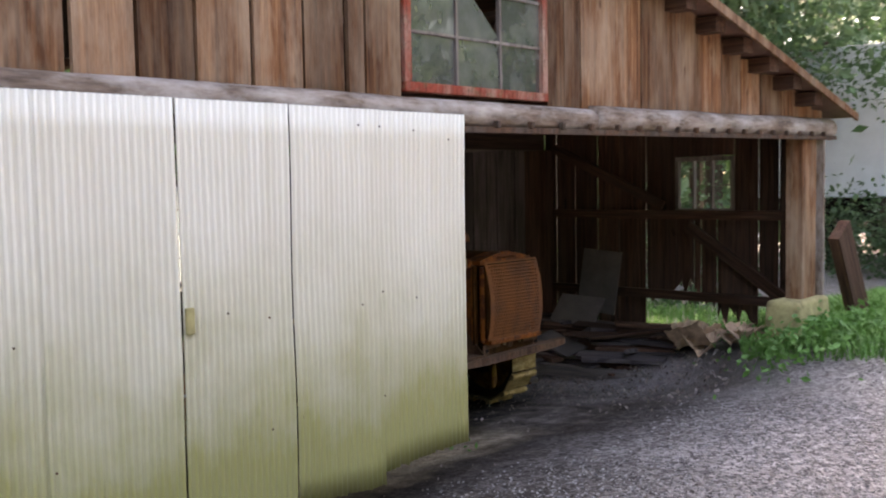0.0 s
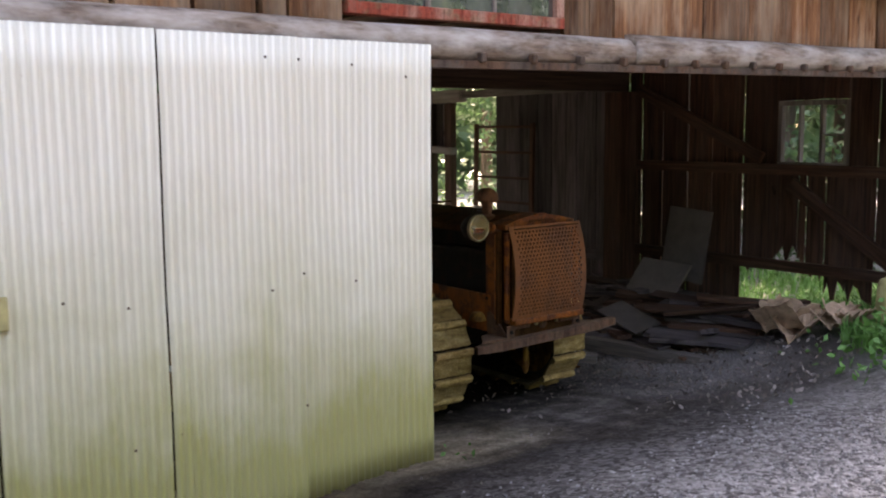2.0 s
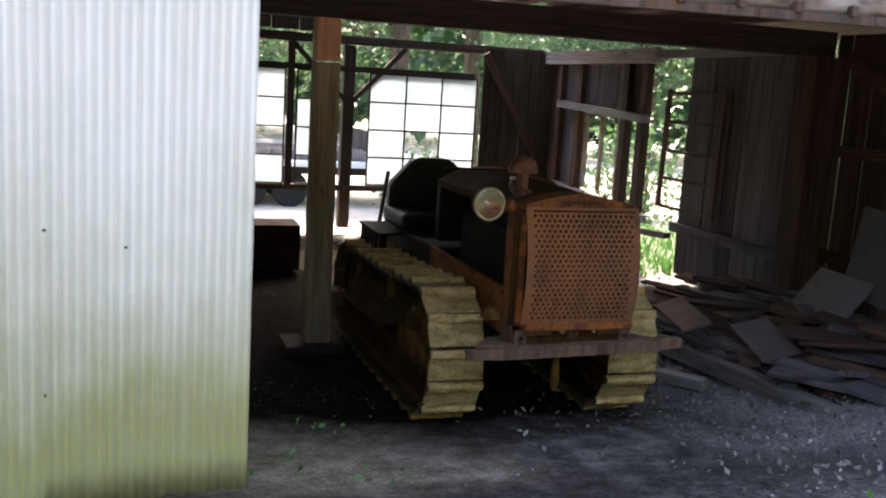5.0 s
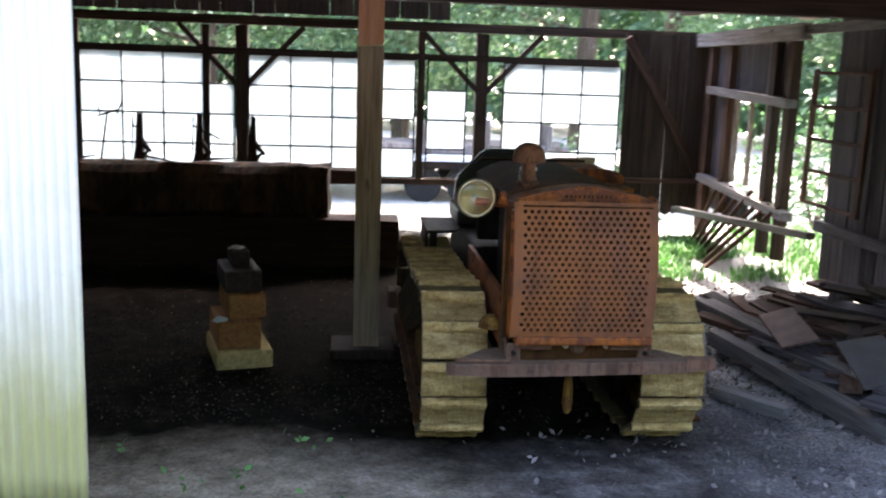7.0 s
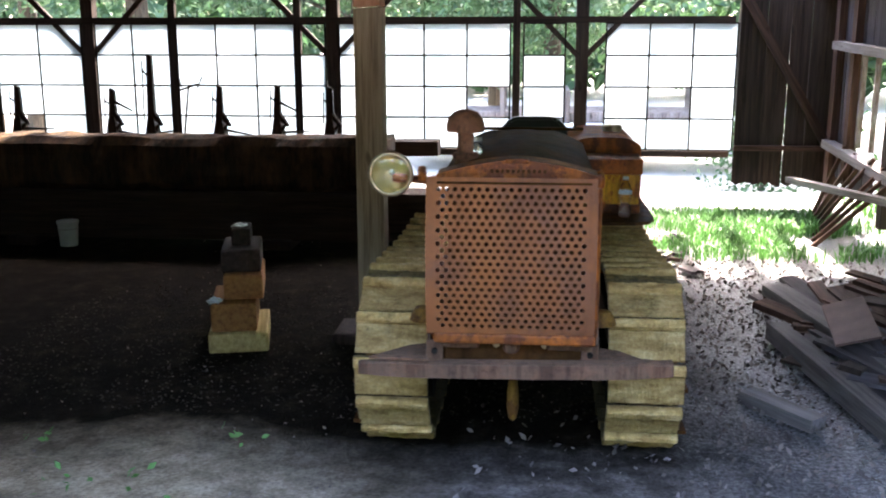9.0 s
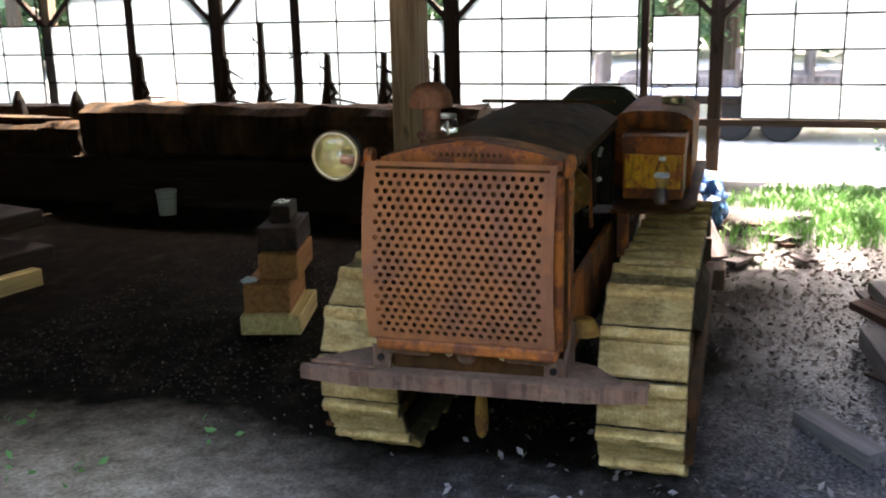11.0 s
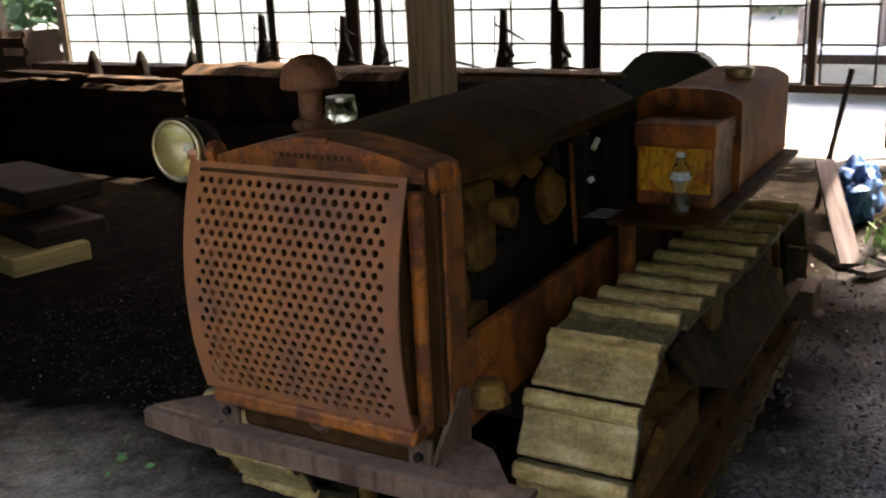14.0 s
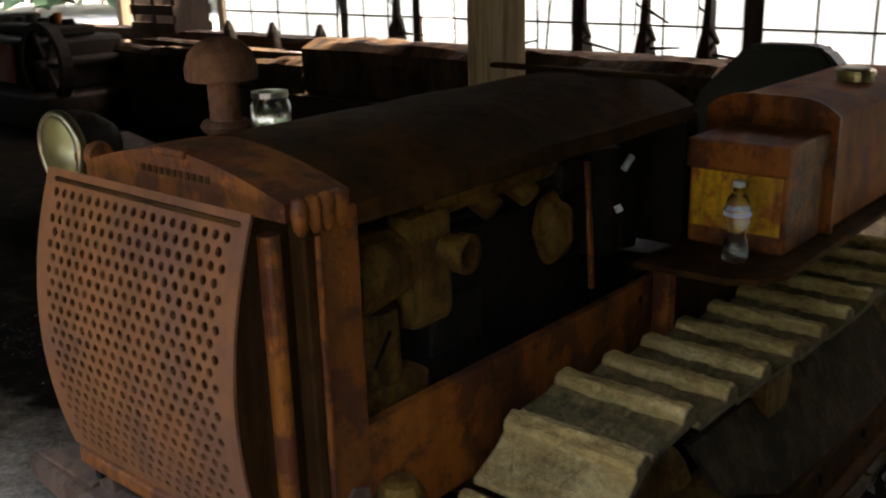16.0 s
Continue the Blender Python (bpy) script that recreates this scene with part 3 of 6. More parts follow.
def make_door_track():
    """The header logs and the sliding-door track with its brackets under them."""
    make_log("header_log", -5.5, 4.66, 0.074, 1.962, 1.972, -3.237, "long weathered grey log header over the barn opening")
    make_log("header_log", 4.67, 8.03, 0.084, 1.982, 2.022, -3.235, "sun-bleached grey log header ending at the barn corner")
    rail = thing("door_track", (-3.2, 5.8, 1.95), "rusty sliding-door track bolted under the header log", "door track")
    low = lambda y: 1.878 + 0.0115 * (y - 3.4)
    part("rail", raw([(-3.2, 3.3, low(3.3)), (-3.15, 3.3, low(3.3)), (-3.15, 8.02, low(8.02)), (-3.2, 8.02, low(8.02)), (-3.2, 3.3, low(3.3) + 0.03), (-3.15, 3.3, low(3.3) + 0.03), (-3.15, 8.02, low(8.02) + 0.03), (-3.2, 8.02, low(8.02) + 0.03)], BOXF), M_RAIL, rail)
    y = 3.75
    while y < 7.95:
        part("bracket", box(-3.165, -3.132, y - 0.014, y + 0.014, low(y) + 0.022, low(y) + 0.06, 0.006), M_RAIL, rail)
        y += 0.27 if y < 4.7 else 0.225


def make_sheet(y0, y1, z0l, z0r, z1, x, ragged=0.02, tilt=0.0):
    """A corrugated sheet hanging from z1; its lower edge runs from z0l to z0r."""
    pitch = 0.029
    cols = int((y1 - y0) / pitch * 8)
    rows = 14
    verts, faces = [], []
    for i in range(cols + 1):
        u = i / cols
        y = y0 + (y1 - y0) * u
        low = z0l + (z0r - z0l) * u + ragged * (noise.noise(Vector((y * 9, 3.1, 0))) + 0.5 * noise.noise(Vector((y * 31, 7, 0))))
        for j in range(rows + 1):
            v = j / rows
            z = low + (z1 - low) * v
            w = 0.0044 * math.sin(2 * math.pi * y / pitch)
            dent = 0.012 * noise.noise(Vector((y * 2.2, z * 1.7, 5.0)))
            verts.append((x + w + dent + tilt * (z1 - z), y, z))
    for i in range(cols):
        for j in range(rows):
            a = i * (rows + 1) + j
            faces.append((a, a + rows + 1, a + rows + 2, a + 1))
    return raw(verts, faces)


def make_big_door():
    """Two sliding leaves clad in corrugated sheets, in front of the opening."""
    def leaf(label, sheets, stiles):
        y0, y1 = sheets[0][0], sheets[-1][1]
        ob = thing("barn_door", (-3.15, (y0 + y1) / 2, 0.3), label, "barn door", "corrugated barn doors")
        for a, b, l, r, top, x in sheets:
            s = part("corrugated_sheet", make_sheet(a, b, l, r, top, x), M_SHEET, ob, "", smooth=True)
            mod = s.modifiers.new("thickness", "SOLIDIFY")
            mod.thickness = 0.0015
            for zz in (top - 0.09, 1.15, 0.7):
                for yy in (a + 0.02, (a + b) / 2 - 0.06, b - 0.12):
                    if rng.random() < 0.4:
                        part("nail", moved(lathe([(0.005, 0), (0.004, 0.003)], 8), along((x + 0.008, yy, zz + rng.uniform(-0.03, 0.03)), (x + 1, yy, zz))), M_RAIL, ob)
        for z in (0.5, 1.15, 1.85):
            part("door_rail", box(-3.21, -3.175, y0 + 0.02, y1 - 0.03, z, z + 0.1), M_BEAM, ob)
        for y in stiles:
            part("door_stile", box(-3.24, -3.212, y, y + 0.1, 0.45, 1.93), M_BEAM, ob)
        # dark strips added behind the sheet gaps so that no light comes through
        for a, b, l, r, top, x in sheets[1:]:
            part("seam_batten", box(-3.236, -3.214, a - 0.03, a + 0.025, 0.4, 1.94, 0.003), M_BEAM, ob)
        if y1 < 2:
            part("seam_batten", box(-3.236, -3.214, 1.912, 1.975, 0.4, 1.94, 0.003), M_BEAM, ob)
        return ob
    leaf("off-white corrugated metal barn door with green algae, hung beside another", [(-0.6, 0.0, 0.25, 0.25, 1.96, -3.15), (0.0, 0.62, 0.25, 0.25, 1.96, -3.147), (0.6, 1.2, 0.25, 0.25, 1.96, -3.15), (1.2, 1.44, 0.25, 0.25, 1.965, -3.147), (1.42, 1.934, 0.25, 0.25, 1.965, -3.144)], (-0.55, 1.8))
    d = leaf("off-white corrugated metal barn door with green algae and torn bottom edge", [(1.942, 2.448, 0.25, 0.25, 1.965, -3.15), (2.455, 2.935, 0.33, 0.3, 1.963, -3.143), (2.92, 3.5, 0.36, 0.39, 1.961, -3.147)], (2.0, 3.36))
    part("end_strip", box(-3.2, -3.155, 3.475, 3.49, 0.45, 1.93, 0.003), M_GREYWOOD, d)
    part("hasp", box(-3.14, -3.122, 1.945, 1.98, 1.1, 1.2, 0.006), M_STONE, d, "pale painted hasp")


def make_roof():
    roof = thing("roof", (-6, RIDGE_Y, 2.2), "low-pitched old tin roof on wooden purlins, open to the sky at the back", "roof", kind="structure")
    for y0, y1 in ((RIDGE_Y, EAVE_Y), (-5.8, RIDGE_Y)):
        a, b = roof_z(y0), roof_z(y1)
        # past y = 5.3 the tin is lengthened to -9.1 to hold back sun
        for ya, yb, rear in (((y0, 5.3, -10.2), (5.3, y1, -9.1)) if y1 > 5 else ((y0, y1, -10.2),)):
            verts = []
            for x in (-3.05, rear):
                for y in (ya, yb):
                    verts += [(x, y, roof_z(y)), (x, y, roof_z(y) + 0.025)]
            bm = raw(verts, [(0, 2, 6, 4), (1, 5, 7, 3), (0, 1, 3, 2), (4, 6, 7, 5), (0, 4, 5, 1), (2, 3, 7, 6)])
            part("roof_slope", bm, M_SCRAPMETAL, roof)
        part("barge_board", raw([(-3.05, y0, a - 0.03), (-3.03, y0, a - 0.03), (-3.03, y1, b - 0.03), (-3.05, y1, b - 0.03), (-3.05, y0, a + 0.03), (-3.03, y0, a + 0.03), (-3.03, y1, b + 0.03), (-3.05, y1, b + 0.03)], BOXF), M_SIDING, roof)
    y = 7.5
    while y > 4.0:
        z = roof_z(y) - 0.055
        plank("purlin", roof, (-10.3, y, z), (-3.09, y, z), 0.13, 0.1, M_BARN, (0, 0, 1), rng)
        y -= 0.385
    y = 3.5
    while y > -5.5:
        plank("purlin", roof, (-10.3, y, roof_z(y) - 0.075), (-2.9, y, roof_z(y) - 0.075), 0.12, 0.12, M_BEAM, (0, 0, 1), rng)
        y -= 0.8


def make_frame():
    """Posts, beams and braces that carry the roof."""
    frame_t = thing("barn_frame", (-6, 4, 0), "old timber posts and beams carrying the barn roof", "timber frame", kind="structure")
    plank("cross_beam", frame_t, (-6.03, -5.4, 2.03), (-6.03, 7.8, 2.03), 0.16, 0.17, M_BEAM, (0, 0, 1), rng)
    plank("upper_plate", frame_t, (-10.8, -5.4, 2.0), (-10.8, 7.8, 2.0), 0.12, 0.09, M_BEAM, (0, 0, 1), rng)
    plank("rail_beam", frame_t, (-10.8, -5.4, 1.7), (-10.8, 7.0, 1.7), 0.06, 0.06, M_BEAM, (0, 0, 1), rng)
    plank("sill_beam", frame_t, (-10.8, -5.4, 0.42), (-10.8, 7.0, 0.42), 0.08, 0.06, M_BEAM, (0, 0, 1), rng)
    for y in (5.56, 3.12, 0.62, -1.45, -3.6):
        # the two far posts take tan wood to stand for sunlight on them
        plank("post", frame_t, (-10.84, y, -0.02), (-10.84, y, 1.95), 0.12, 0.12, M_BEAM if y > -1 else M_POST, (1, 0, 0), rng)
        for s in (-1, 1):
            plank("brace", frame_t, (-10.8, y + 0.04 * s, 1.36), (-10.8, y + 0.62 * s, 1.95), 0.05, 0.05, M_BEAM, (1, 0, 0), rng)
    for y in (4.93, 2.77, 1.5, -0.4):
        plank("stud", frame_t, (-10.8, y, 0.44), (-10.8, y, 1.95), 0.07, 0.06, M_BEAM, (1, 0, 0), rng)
    # the post beside the tractor, with a newer piece of lumber at its head
    p = thing("post", (-6.04, 4.3, 0), "tan square post with a newer pinkish piece at its head", "post")
    plank("shaft", p, (-6.04, 4.3, 0.03), (-6.04, 4.3, 1.7), 0.14, 0.14, M_POST, (1, 0, 0), rng)
    plank("head", p, (-6.04, 4.3, 1.703), (-6.04, 4.3, 1.945), 0.135, 0.14, M_FRESH, (1, 0, 0), rng, 0.0, "newer pinkish lumber")
    part("footing", box(-6.2, -5.88, 4.1, 4.46, -0.02, 0.035, 0.01), M_BEAM, p)
    q = thing("post", (-5.92, 7.66, 0), "dark square post standing against the side wall", "post")
    plank("shaft", q, (-5.92, 7.66, 0.0), (-5.92, 7.66, 1.94), 0.2, 0.18, M_BARN, (1, 0, 0), rng)
    r = thing("corner_post", (-3.34, 7.56, 0.68), "weathered square corner post on a stone footing", "post")
    plank("shaft", r, (-3.26, 7.6, 0.68), (-3.26, 7.6, 1.95), 0.26, 0.13, M_SIDING, (1, 0, 0), rng)
    plank("trim_board", r, (-3.24, 7.83, 0.5), (-3.24, 7.83, 1.95), 0.14, 0.03, M_LOG, (0, 1, 0), rng)


def make_footing():
    bm = box(-3.42, -3.1, 7.2, 7.92, -0.05, 0.68, 0.04, 3)
    for v in bm.verts:
        k = 1.0 - 0.18 * max(0.0, v.co.z) / 0.68
        v.co.x = -3.26 + (v.co.x + 3.26) * k
        v.co.y = 7.53 + (v.co.y - 7.53) * k
        v.co += Vector((noise.noise(v.co * 4), noise.noise(v.co * 4 + Vector((9, 0, 0))), 0)) * 0.02
    tagged(part("stone_footing", bm, M_STONE, None, smooth=True), "mossy yellowish stone footing under the barn's corner post", "footing")


def make_side_wall():
    wall = thing("wall_side", (-6, RIGHT, 0), "dark board side wall with torn bottoms, a small window and broken openings", "wall", kind="structure")
    inw = (0, -1, 0)
    low = lambda x: rng.choice((0.4, 0.48, 0.54, 0.58, 0.62)) if x > -4.85 else 0.12
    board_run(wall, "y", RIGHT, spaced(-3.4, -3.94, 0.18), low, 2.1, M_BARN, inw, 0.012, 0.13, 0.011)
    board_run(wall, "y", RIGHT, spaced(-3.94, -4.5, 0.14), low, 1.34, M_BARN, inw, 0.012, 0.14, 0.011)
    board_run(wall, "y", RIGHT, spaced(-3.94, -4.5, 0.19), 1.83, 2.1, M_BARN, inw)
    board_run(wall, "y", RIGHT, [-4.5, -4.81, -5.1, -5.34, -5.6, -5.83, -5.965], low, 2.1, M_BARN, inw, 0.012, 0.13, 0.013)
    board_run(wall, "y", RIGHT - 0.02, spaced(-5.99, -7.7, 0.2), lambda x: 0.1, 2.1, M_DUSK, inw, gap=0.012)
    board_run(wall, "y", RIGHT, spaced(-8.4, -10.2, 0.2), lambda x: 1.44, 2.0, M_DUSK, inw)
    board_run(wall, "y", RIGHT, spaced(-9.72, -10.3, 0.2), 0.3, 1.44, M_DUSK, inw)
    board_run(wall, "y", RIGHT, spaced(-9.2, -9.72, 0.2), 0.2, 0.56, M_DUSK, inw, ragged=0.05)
    for z, a, b in ((1.32, -3.4, -5.85), (0.6, -3.4, -5.85), (0.5, -6.1, -7.75)):
        plank("girt", wall, (a, RIGHT - 0.06, z), (b, RIGHT - 0.06, z), 0.05, 0.08, M_DUSK if b < -6 else M_BARN, (0, 0, 1), rng)
    plank("brace", wall, (-3.45, RIGHT - 0.08, 0.62), (-4.35, RIGHT - 0.08, 1.22), 0.1, 0.04, M_BARN, (0, 1, 0), rng)
    plank("brace", wall, (-5.8, RIGHT - 0.08, 1.95), (-4.6, RIGHT - 0.08, 1.4), 0.09, 0.04, M_BARN, (0, 1, 0), rng)
    plank("wall_plate", wall, (-6.0, RIGHT - 0.07, 2.0), (-8.3, RIGHT - 0.07, 1.98), 0.06, 0.07, M_GREYWOOD, (0, 0, 1), rng)
    plank("wall_plate", wall, (-8.15, RIGHT - 0.09, 1.97), (-10.5, RIGHT - 0.09, 1.95), 0.1, 0.13, M_GREYWOOD, (0, 0, 1), rng)
    for x, z0, mat in ((-8.42, 0.1, M_BARN), (-8.74, 0.1, M_BEAM), (-9.72, 0.3, M_BARN), (-10.2, 0.0, M_BARN)):
        plank("stud", wall, (x, RIGHT - 0.04, z0), (x, RIGHT - 0.04, 1.9), 0.1, 0.08, mat, (0, 1, 0), rng)
    plank("lintel", wall, (-8.3, RIGHT - 0.09, 1.4), (-10.1, RIGHT - 0.09, 1.47), 0.1, 0.07, M_GREYWOOD, (0, 0, 1), rng)
    plank("sill", wall, (-8.2, RIGHT - 0.09, 0.49), (-10.2, RIGHT - 0.09, 0.6), 0.1, 0.07, M_GREYWOOD, (0, 0, 1), rng)
    w = thing("window_2", (-4.22, RIGHT, 1.35), "small wooden side window with two muntins, looking out on trees", "window", kind="structure")
    for a, b, c, d in ((-4.5, -3.94, 1.345, 1.375), (-4.5, -3.94, 1.79, 1.825), (-4.5, -4.47, 1.375, 1.79), (-3.97, -3.94, 1.375, 1.79), (-4.33, -4.315, 1.375, 1.79), (-4.16, -4.14, 1.375, 1.79), (-4.14, -3.97, 1.57, 1.585)):
        part("window_frame", box(a, b, RIGHT - 0.03, RIGHT + 0.02, c, d), M_GREYWOOD, w)
    s = thing("window_sash", (-7.45, RIGHT - 0.12, 0.65), "tall old sash with empty muntins leaning in the side opening", "window sash")
    for x in (-7.12, -7.95):
        plank("stile", s, (x, RIGHT - 0.09, 0.64), (x, RIGHT - 0.07, 1.68), 0.04, 0.03, M_BARN, (0, 1, 0), rng)
    for z in (0.66, 0.91, 1.15, 1.4, 1.65):
        plank("muntin", s, (-7.12, RIGHT - 0.08, z), (-7.95, RIGHT - 0.08, z), 0.025, 0.025, M_BARN, (0, 0, 1), rng)
    f = thing("window_3", (-9.6, RIGHT, 0.7), "glassless pale window frame in the broken side wall", "window", kind="structure")
    for a, b, c, d in ((-9.66, -9.61, 0.62, 1.38), (-9.3, -9.27, 0.62, 1.38), (-8.94, -8.9, 0.62, 1.38), (-9.66, -8.9, 1.38, 1.42)):
        part("window_frame", box(a, b, RIGHT - 0.02, RIGHT + 0.02, c, d), M_LOG, f)


def make_back_wall():
    wall = thing("wall_back", (-10.4, 7.4, 0), "dark board panel at the back corner, broken off above the ground", "wall", kind="structure")
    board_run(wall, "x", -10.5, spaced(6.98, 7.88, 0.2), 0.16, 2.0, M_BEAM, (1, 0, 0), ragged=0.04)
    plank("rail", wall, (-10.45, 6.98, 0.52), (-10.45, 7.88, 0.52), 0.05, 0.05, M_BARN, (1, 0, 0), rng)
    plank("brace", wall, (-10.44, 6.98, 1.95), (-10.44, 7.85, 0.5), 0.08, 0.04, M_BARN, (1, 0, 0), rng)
    # only the lowest strip shows; the rest is added to keep sun out
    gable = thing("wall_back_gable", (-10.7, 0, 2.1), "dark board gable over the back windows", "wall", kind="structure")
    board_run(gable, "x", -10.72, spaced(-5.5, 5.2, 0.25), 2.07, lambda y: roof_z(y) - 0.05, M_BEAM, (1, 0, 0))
    plank("corner_stud", wall, (-10.4, 7.86, 0.0), (-10.4, 7.86, 1.95), 0.1, 0.1, M_BARN, (1, 0, 0), rng)


def make_glazing():
    """Steel sashes with white translucent panes along the back, some panes gone."""
    bays = [(5.79, 7.02, 3), (5.0, 5.4, 1), (3.19, 4.87, 4), (2.79, 3.05, 1), (1.54, 2.75, 3), (0.7, 1.46, 2), (-0.36, 0.55, 2), (-1.5, -0.44, 3), (-3.5, -1.55, 4)]
    miss = {(0, 1, 1), (1, 0, 3), (1, 0, 0), (2, 3, 1), (3, 0, 3), (6, 0, 0), (7, 0, 3), (8, 3, 3)}
    z0, z1, rows = 0.46, 1.665, 4
    for k, (a, b, cols) in enumerate(bays):
        s = thing("steel_sash", (-10.8, (a + b) / 2, z0), "steel sash window with white translucent panes" + (", some missing" if any(q[0] == k for q in miss) else ""), "window", "back wall windows")
        w, h = (b - a) / cols, (z1 - z0) / rows
        for i in range(cols + 1):
            part("bar", box(-10.79, -10.77, a + i * w - 0.008, a + i * w + 0.008, z0, z1), M_IRON, s)
        for j in range(rows + 1):
            part("bar", box(-10.788, -10.772, a, b, z0 + j * h - 0.007, z0 + j * h + 0.007), M_IRON, s)
        for i in range(cols):
            for j in range(rows):
                if (k, i, j) in miss:
                    continue
                y, z = a + i * w, z0 + j * h
                part("pane", box(-10.784, -10.779, y + 0.006, y + w - 0.006, z + 0.005, z + h - 0.005), M_PANE, s)


def make_left_wall():
    wall = thing("wall_left", (-7, LEFT, 0), "dark board wall closing the far end of the barn", "wall", kind="structure")
    board_run(wall, "y", LEFT, spaced(-3.4, -6.4, 0.3), 0.0, 2.2, M_BARN, (0, 1, 0))
    for x in (-6.5, -8.6, -10.7):
        plank("stud", wall, (x, LEFT, -0.02), (x, LEFT, 2.2), 0.14, 0.14, M_POST, (0, 1, 0), rng)
    wall2 = thing("wall_front_lower", (FRONT, -3, 0), "board wall beside the barn doors", "wall", kind="structure")
    board_run(wall2, "x", FRONT, spaced(-0.7, -5.5, 0.26), 0.0, 2.0, M_SIDING, (1, 0, 0))


make_front_wall()
make_window()
make_door_track()
make_big_door()
make_roof()
make_frame()
make_footing()
make_side_wall()
make_back_wall()
make_glazing()
make_left_wall()

# ---- the crawler tractor ----
TY = 5.085
M_GUARD = rusty("guard_steel", (0.04, 0.027, 0.017), (0.085, 0.05, 0.025), (0.015, 0.011, 0.008), 0.5, 16, 0.85, 0.0, 0.12, 0.06)


def make_grille_plate():
    """A bowed steel plate with staggered round holes."""
    y0, y1, z0, z1 = 4.797, 5.343, 0.607, 1.12
    rows, pitch_y, pitch_z, r = 22, 0.0258, 0.0213, 0.0077
    hz0 = 0.86 - rows * pitch_z / 2
    bm = bmesh.new()

    def bow(z):
        u = (z - z0) / (z1 - z0)
        return -4.152 + 0.05 * (1 - (2 * u - 0.85) ** 2 * 0.9) * (1 if u < 0.95 else 0.9)

    def v(y, z):
        return bm.verts.new((bow(z), y, z))

    def quad(a, b, c, d):
        bm.faces.new((v(a, c), v(b, c), v(b, d), v(a, d)))
    zs = [z0 + (hz0 - z0) * i / 3 for i in range(4)]
    for a, b in zip(zs, zs[1:]):
        quad(y0, y1, a, b)
    top = hz0 + rows * pitch_z
    zs = [top + (z1 - top) * i / 3 for i in range(4)]
    for a, b in zip(zs, zs[1:]):
        quad(y0, y1, a, b)
    for j in range(rows):
        n = 19 if j % 2 else 18
        a, b = hz0 + j * pitch_z, hz0 + (j + 1) * pitch_z
        left = 5.07 - n * pitch_y / 2
        quad(y0, left, a, b)
        quad(left + n * pitch_y, y1, a, b)
        for i in range(n):
            p, q = left + i * pitch_y, left + (i + 1) * pitch_y
            cy, cz = (p + q) / 2, (a + b) / 2
            ring = [v(cy + r * math.cos(math.pi / 4 + k * math.pi / 4), cz + r * math.sin(math.pi / 4 + k * math.pi / 4)) for k in range(8)]
            edge = [v(q, b), v(cy, b), v(p, b), v(p, cz), v(p, a), v(cy, a), v(q, a), v(q, cz)]
            for k in range(8):
                bm.faces.new((edge[k], edge[(k + 1) % 8], ring[(k + 1) % 8], ring[k]))
    return bm


def make_shoe():
    """One track shoe: a plate with a raised, rounded grouser. x runs along the track, z outwards."""
    prof = [(-0.075, -0.004), (-0.077, 0.024), (-0.07, 0.034), (-0.044, 0.035), (-0.036, 0.028), (-0.033, 0.012), (0.0, 0.009), (0.07, 0.011), (0.076, 0.004), (0.074, -0.004)]
    n = 25
    bm = bmesh.new()
    rings = []
    for i in range(n):
        y = -0.136 + 0.272 * i / (n - 1)
        end = 0.004 if i in (0, n - 1) else 0.0
        rings.append([bm.verts.new((x * (1 - end) + 0.002 * noise.noise(Vector((x * 90, y * 40, 2))), y, z - (end if z > 0.02 else 0) + 0.005 * noise.noise(Vector((x * 60, y * 28, z * 50))) + 0.003 * noise.noise(Vector((x * 90, y * 110, z * 90))))) for x, z in prof])
    for a, b in zip(rings, rings[1:]):
        for k in range(len(prof)):
            bm.faces.new((a[k], a[(k + 1) % len(prof)], b[(k + 1) % len(prof)], b[k]))
    bm.faces.new(rings[0][::-1])
    bm.faces.new(rings[-1])
    return bm


def track_place(s, front, rear):
    """The place and outward turn at s metres along a belt round two wheels: (x, z, angle)."""
    (fx, fz, fr), (rx, rz, rr) = front, rear
    top, bottom = math.dist((fx, fz + fr), (rx, rz + rr)), math.dist((fx, fz - fr), (rx, rz - rr))
    half_f, half_r = math.pi * fr, math.pi * rr
    total = top + bottom + half_f + half_r
    s %= total
    if s < top:
        u = s / top
        sag = -0.02 * math.sin(math.pi * u)
        return rx + (fx - rx) * u, rz + rr + (fz + fr - rz - rr) * u + sag, 90.0, total
    s -= top
    if s < half_f:
        a = 90 - 180 * s / half_f
        return fx + fr * math.cos(radians(a)), fz + fr * math.sin(radians(a)), a, total
    s -= half_f
    if s < bottom:
        u = s / bottom
        return fx + (rx - fx) * u, fz - fr + (rz - rr - fz + fr) * u, -90.0, total
    s -= bottom
    a = -90 - 180 * s / half_r
    return rx + rr * math.cos(radians(a)), rz + rr * math.sin(radians(a)), a, total


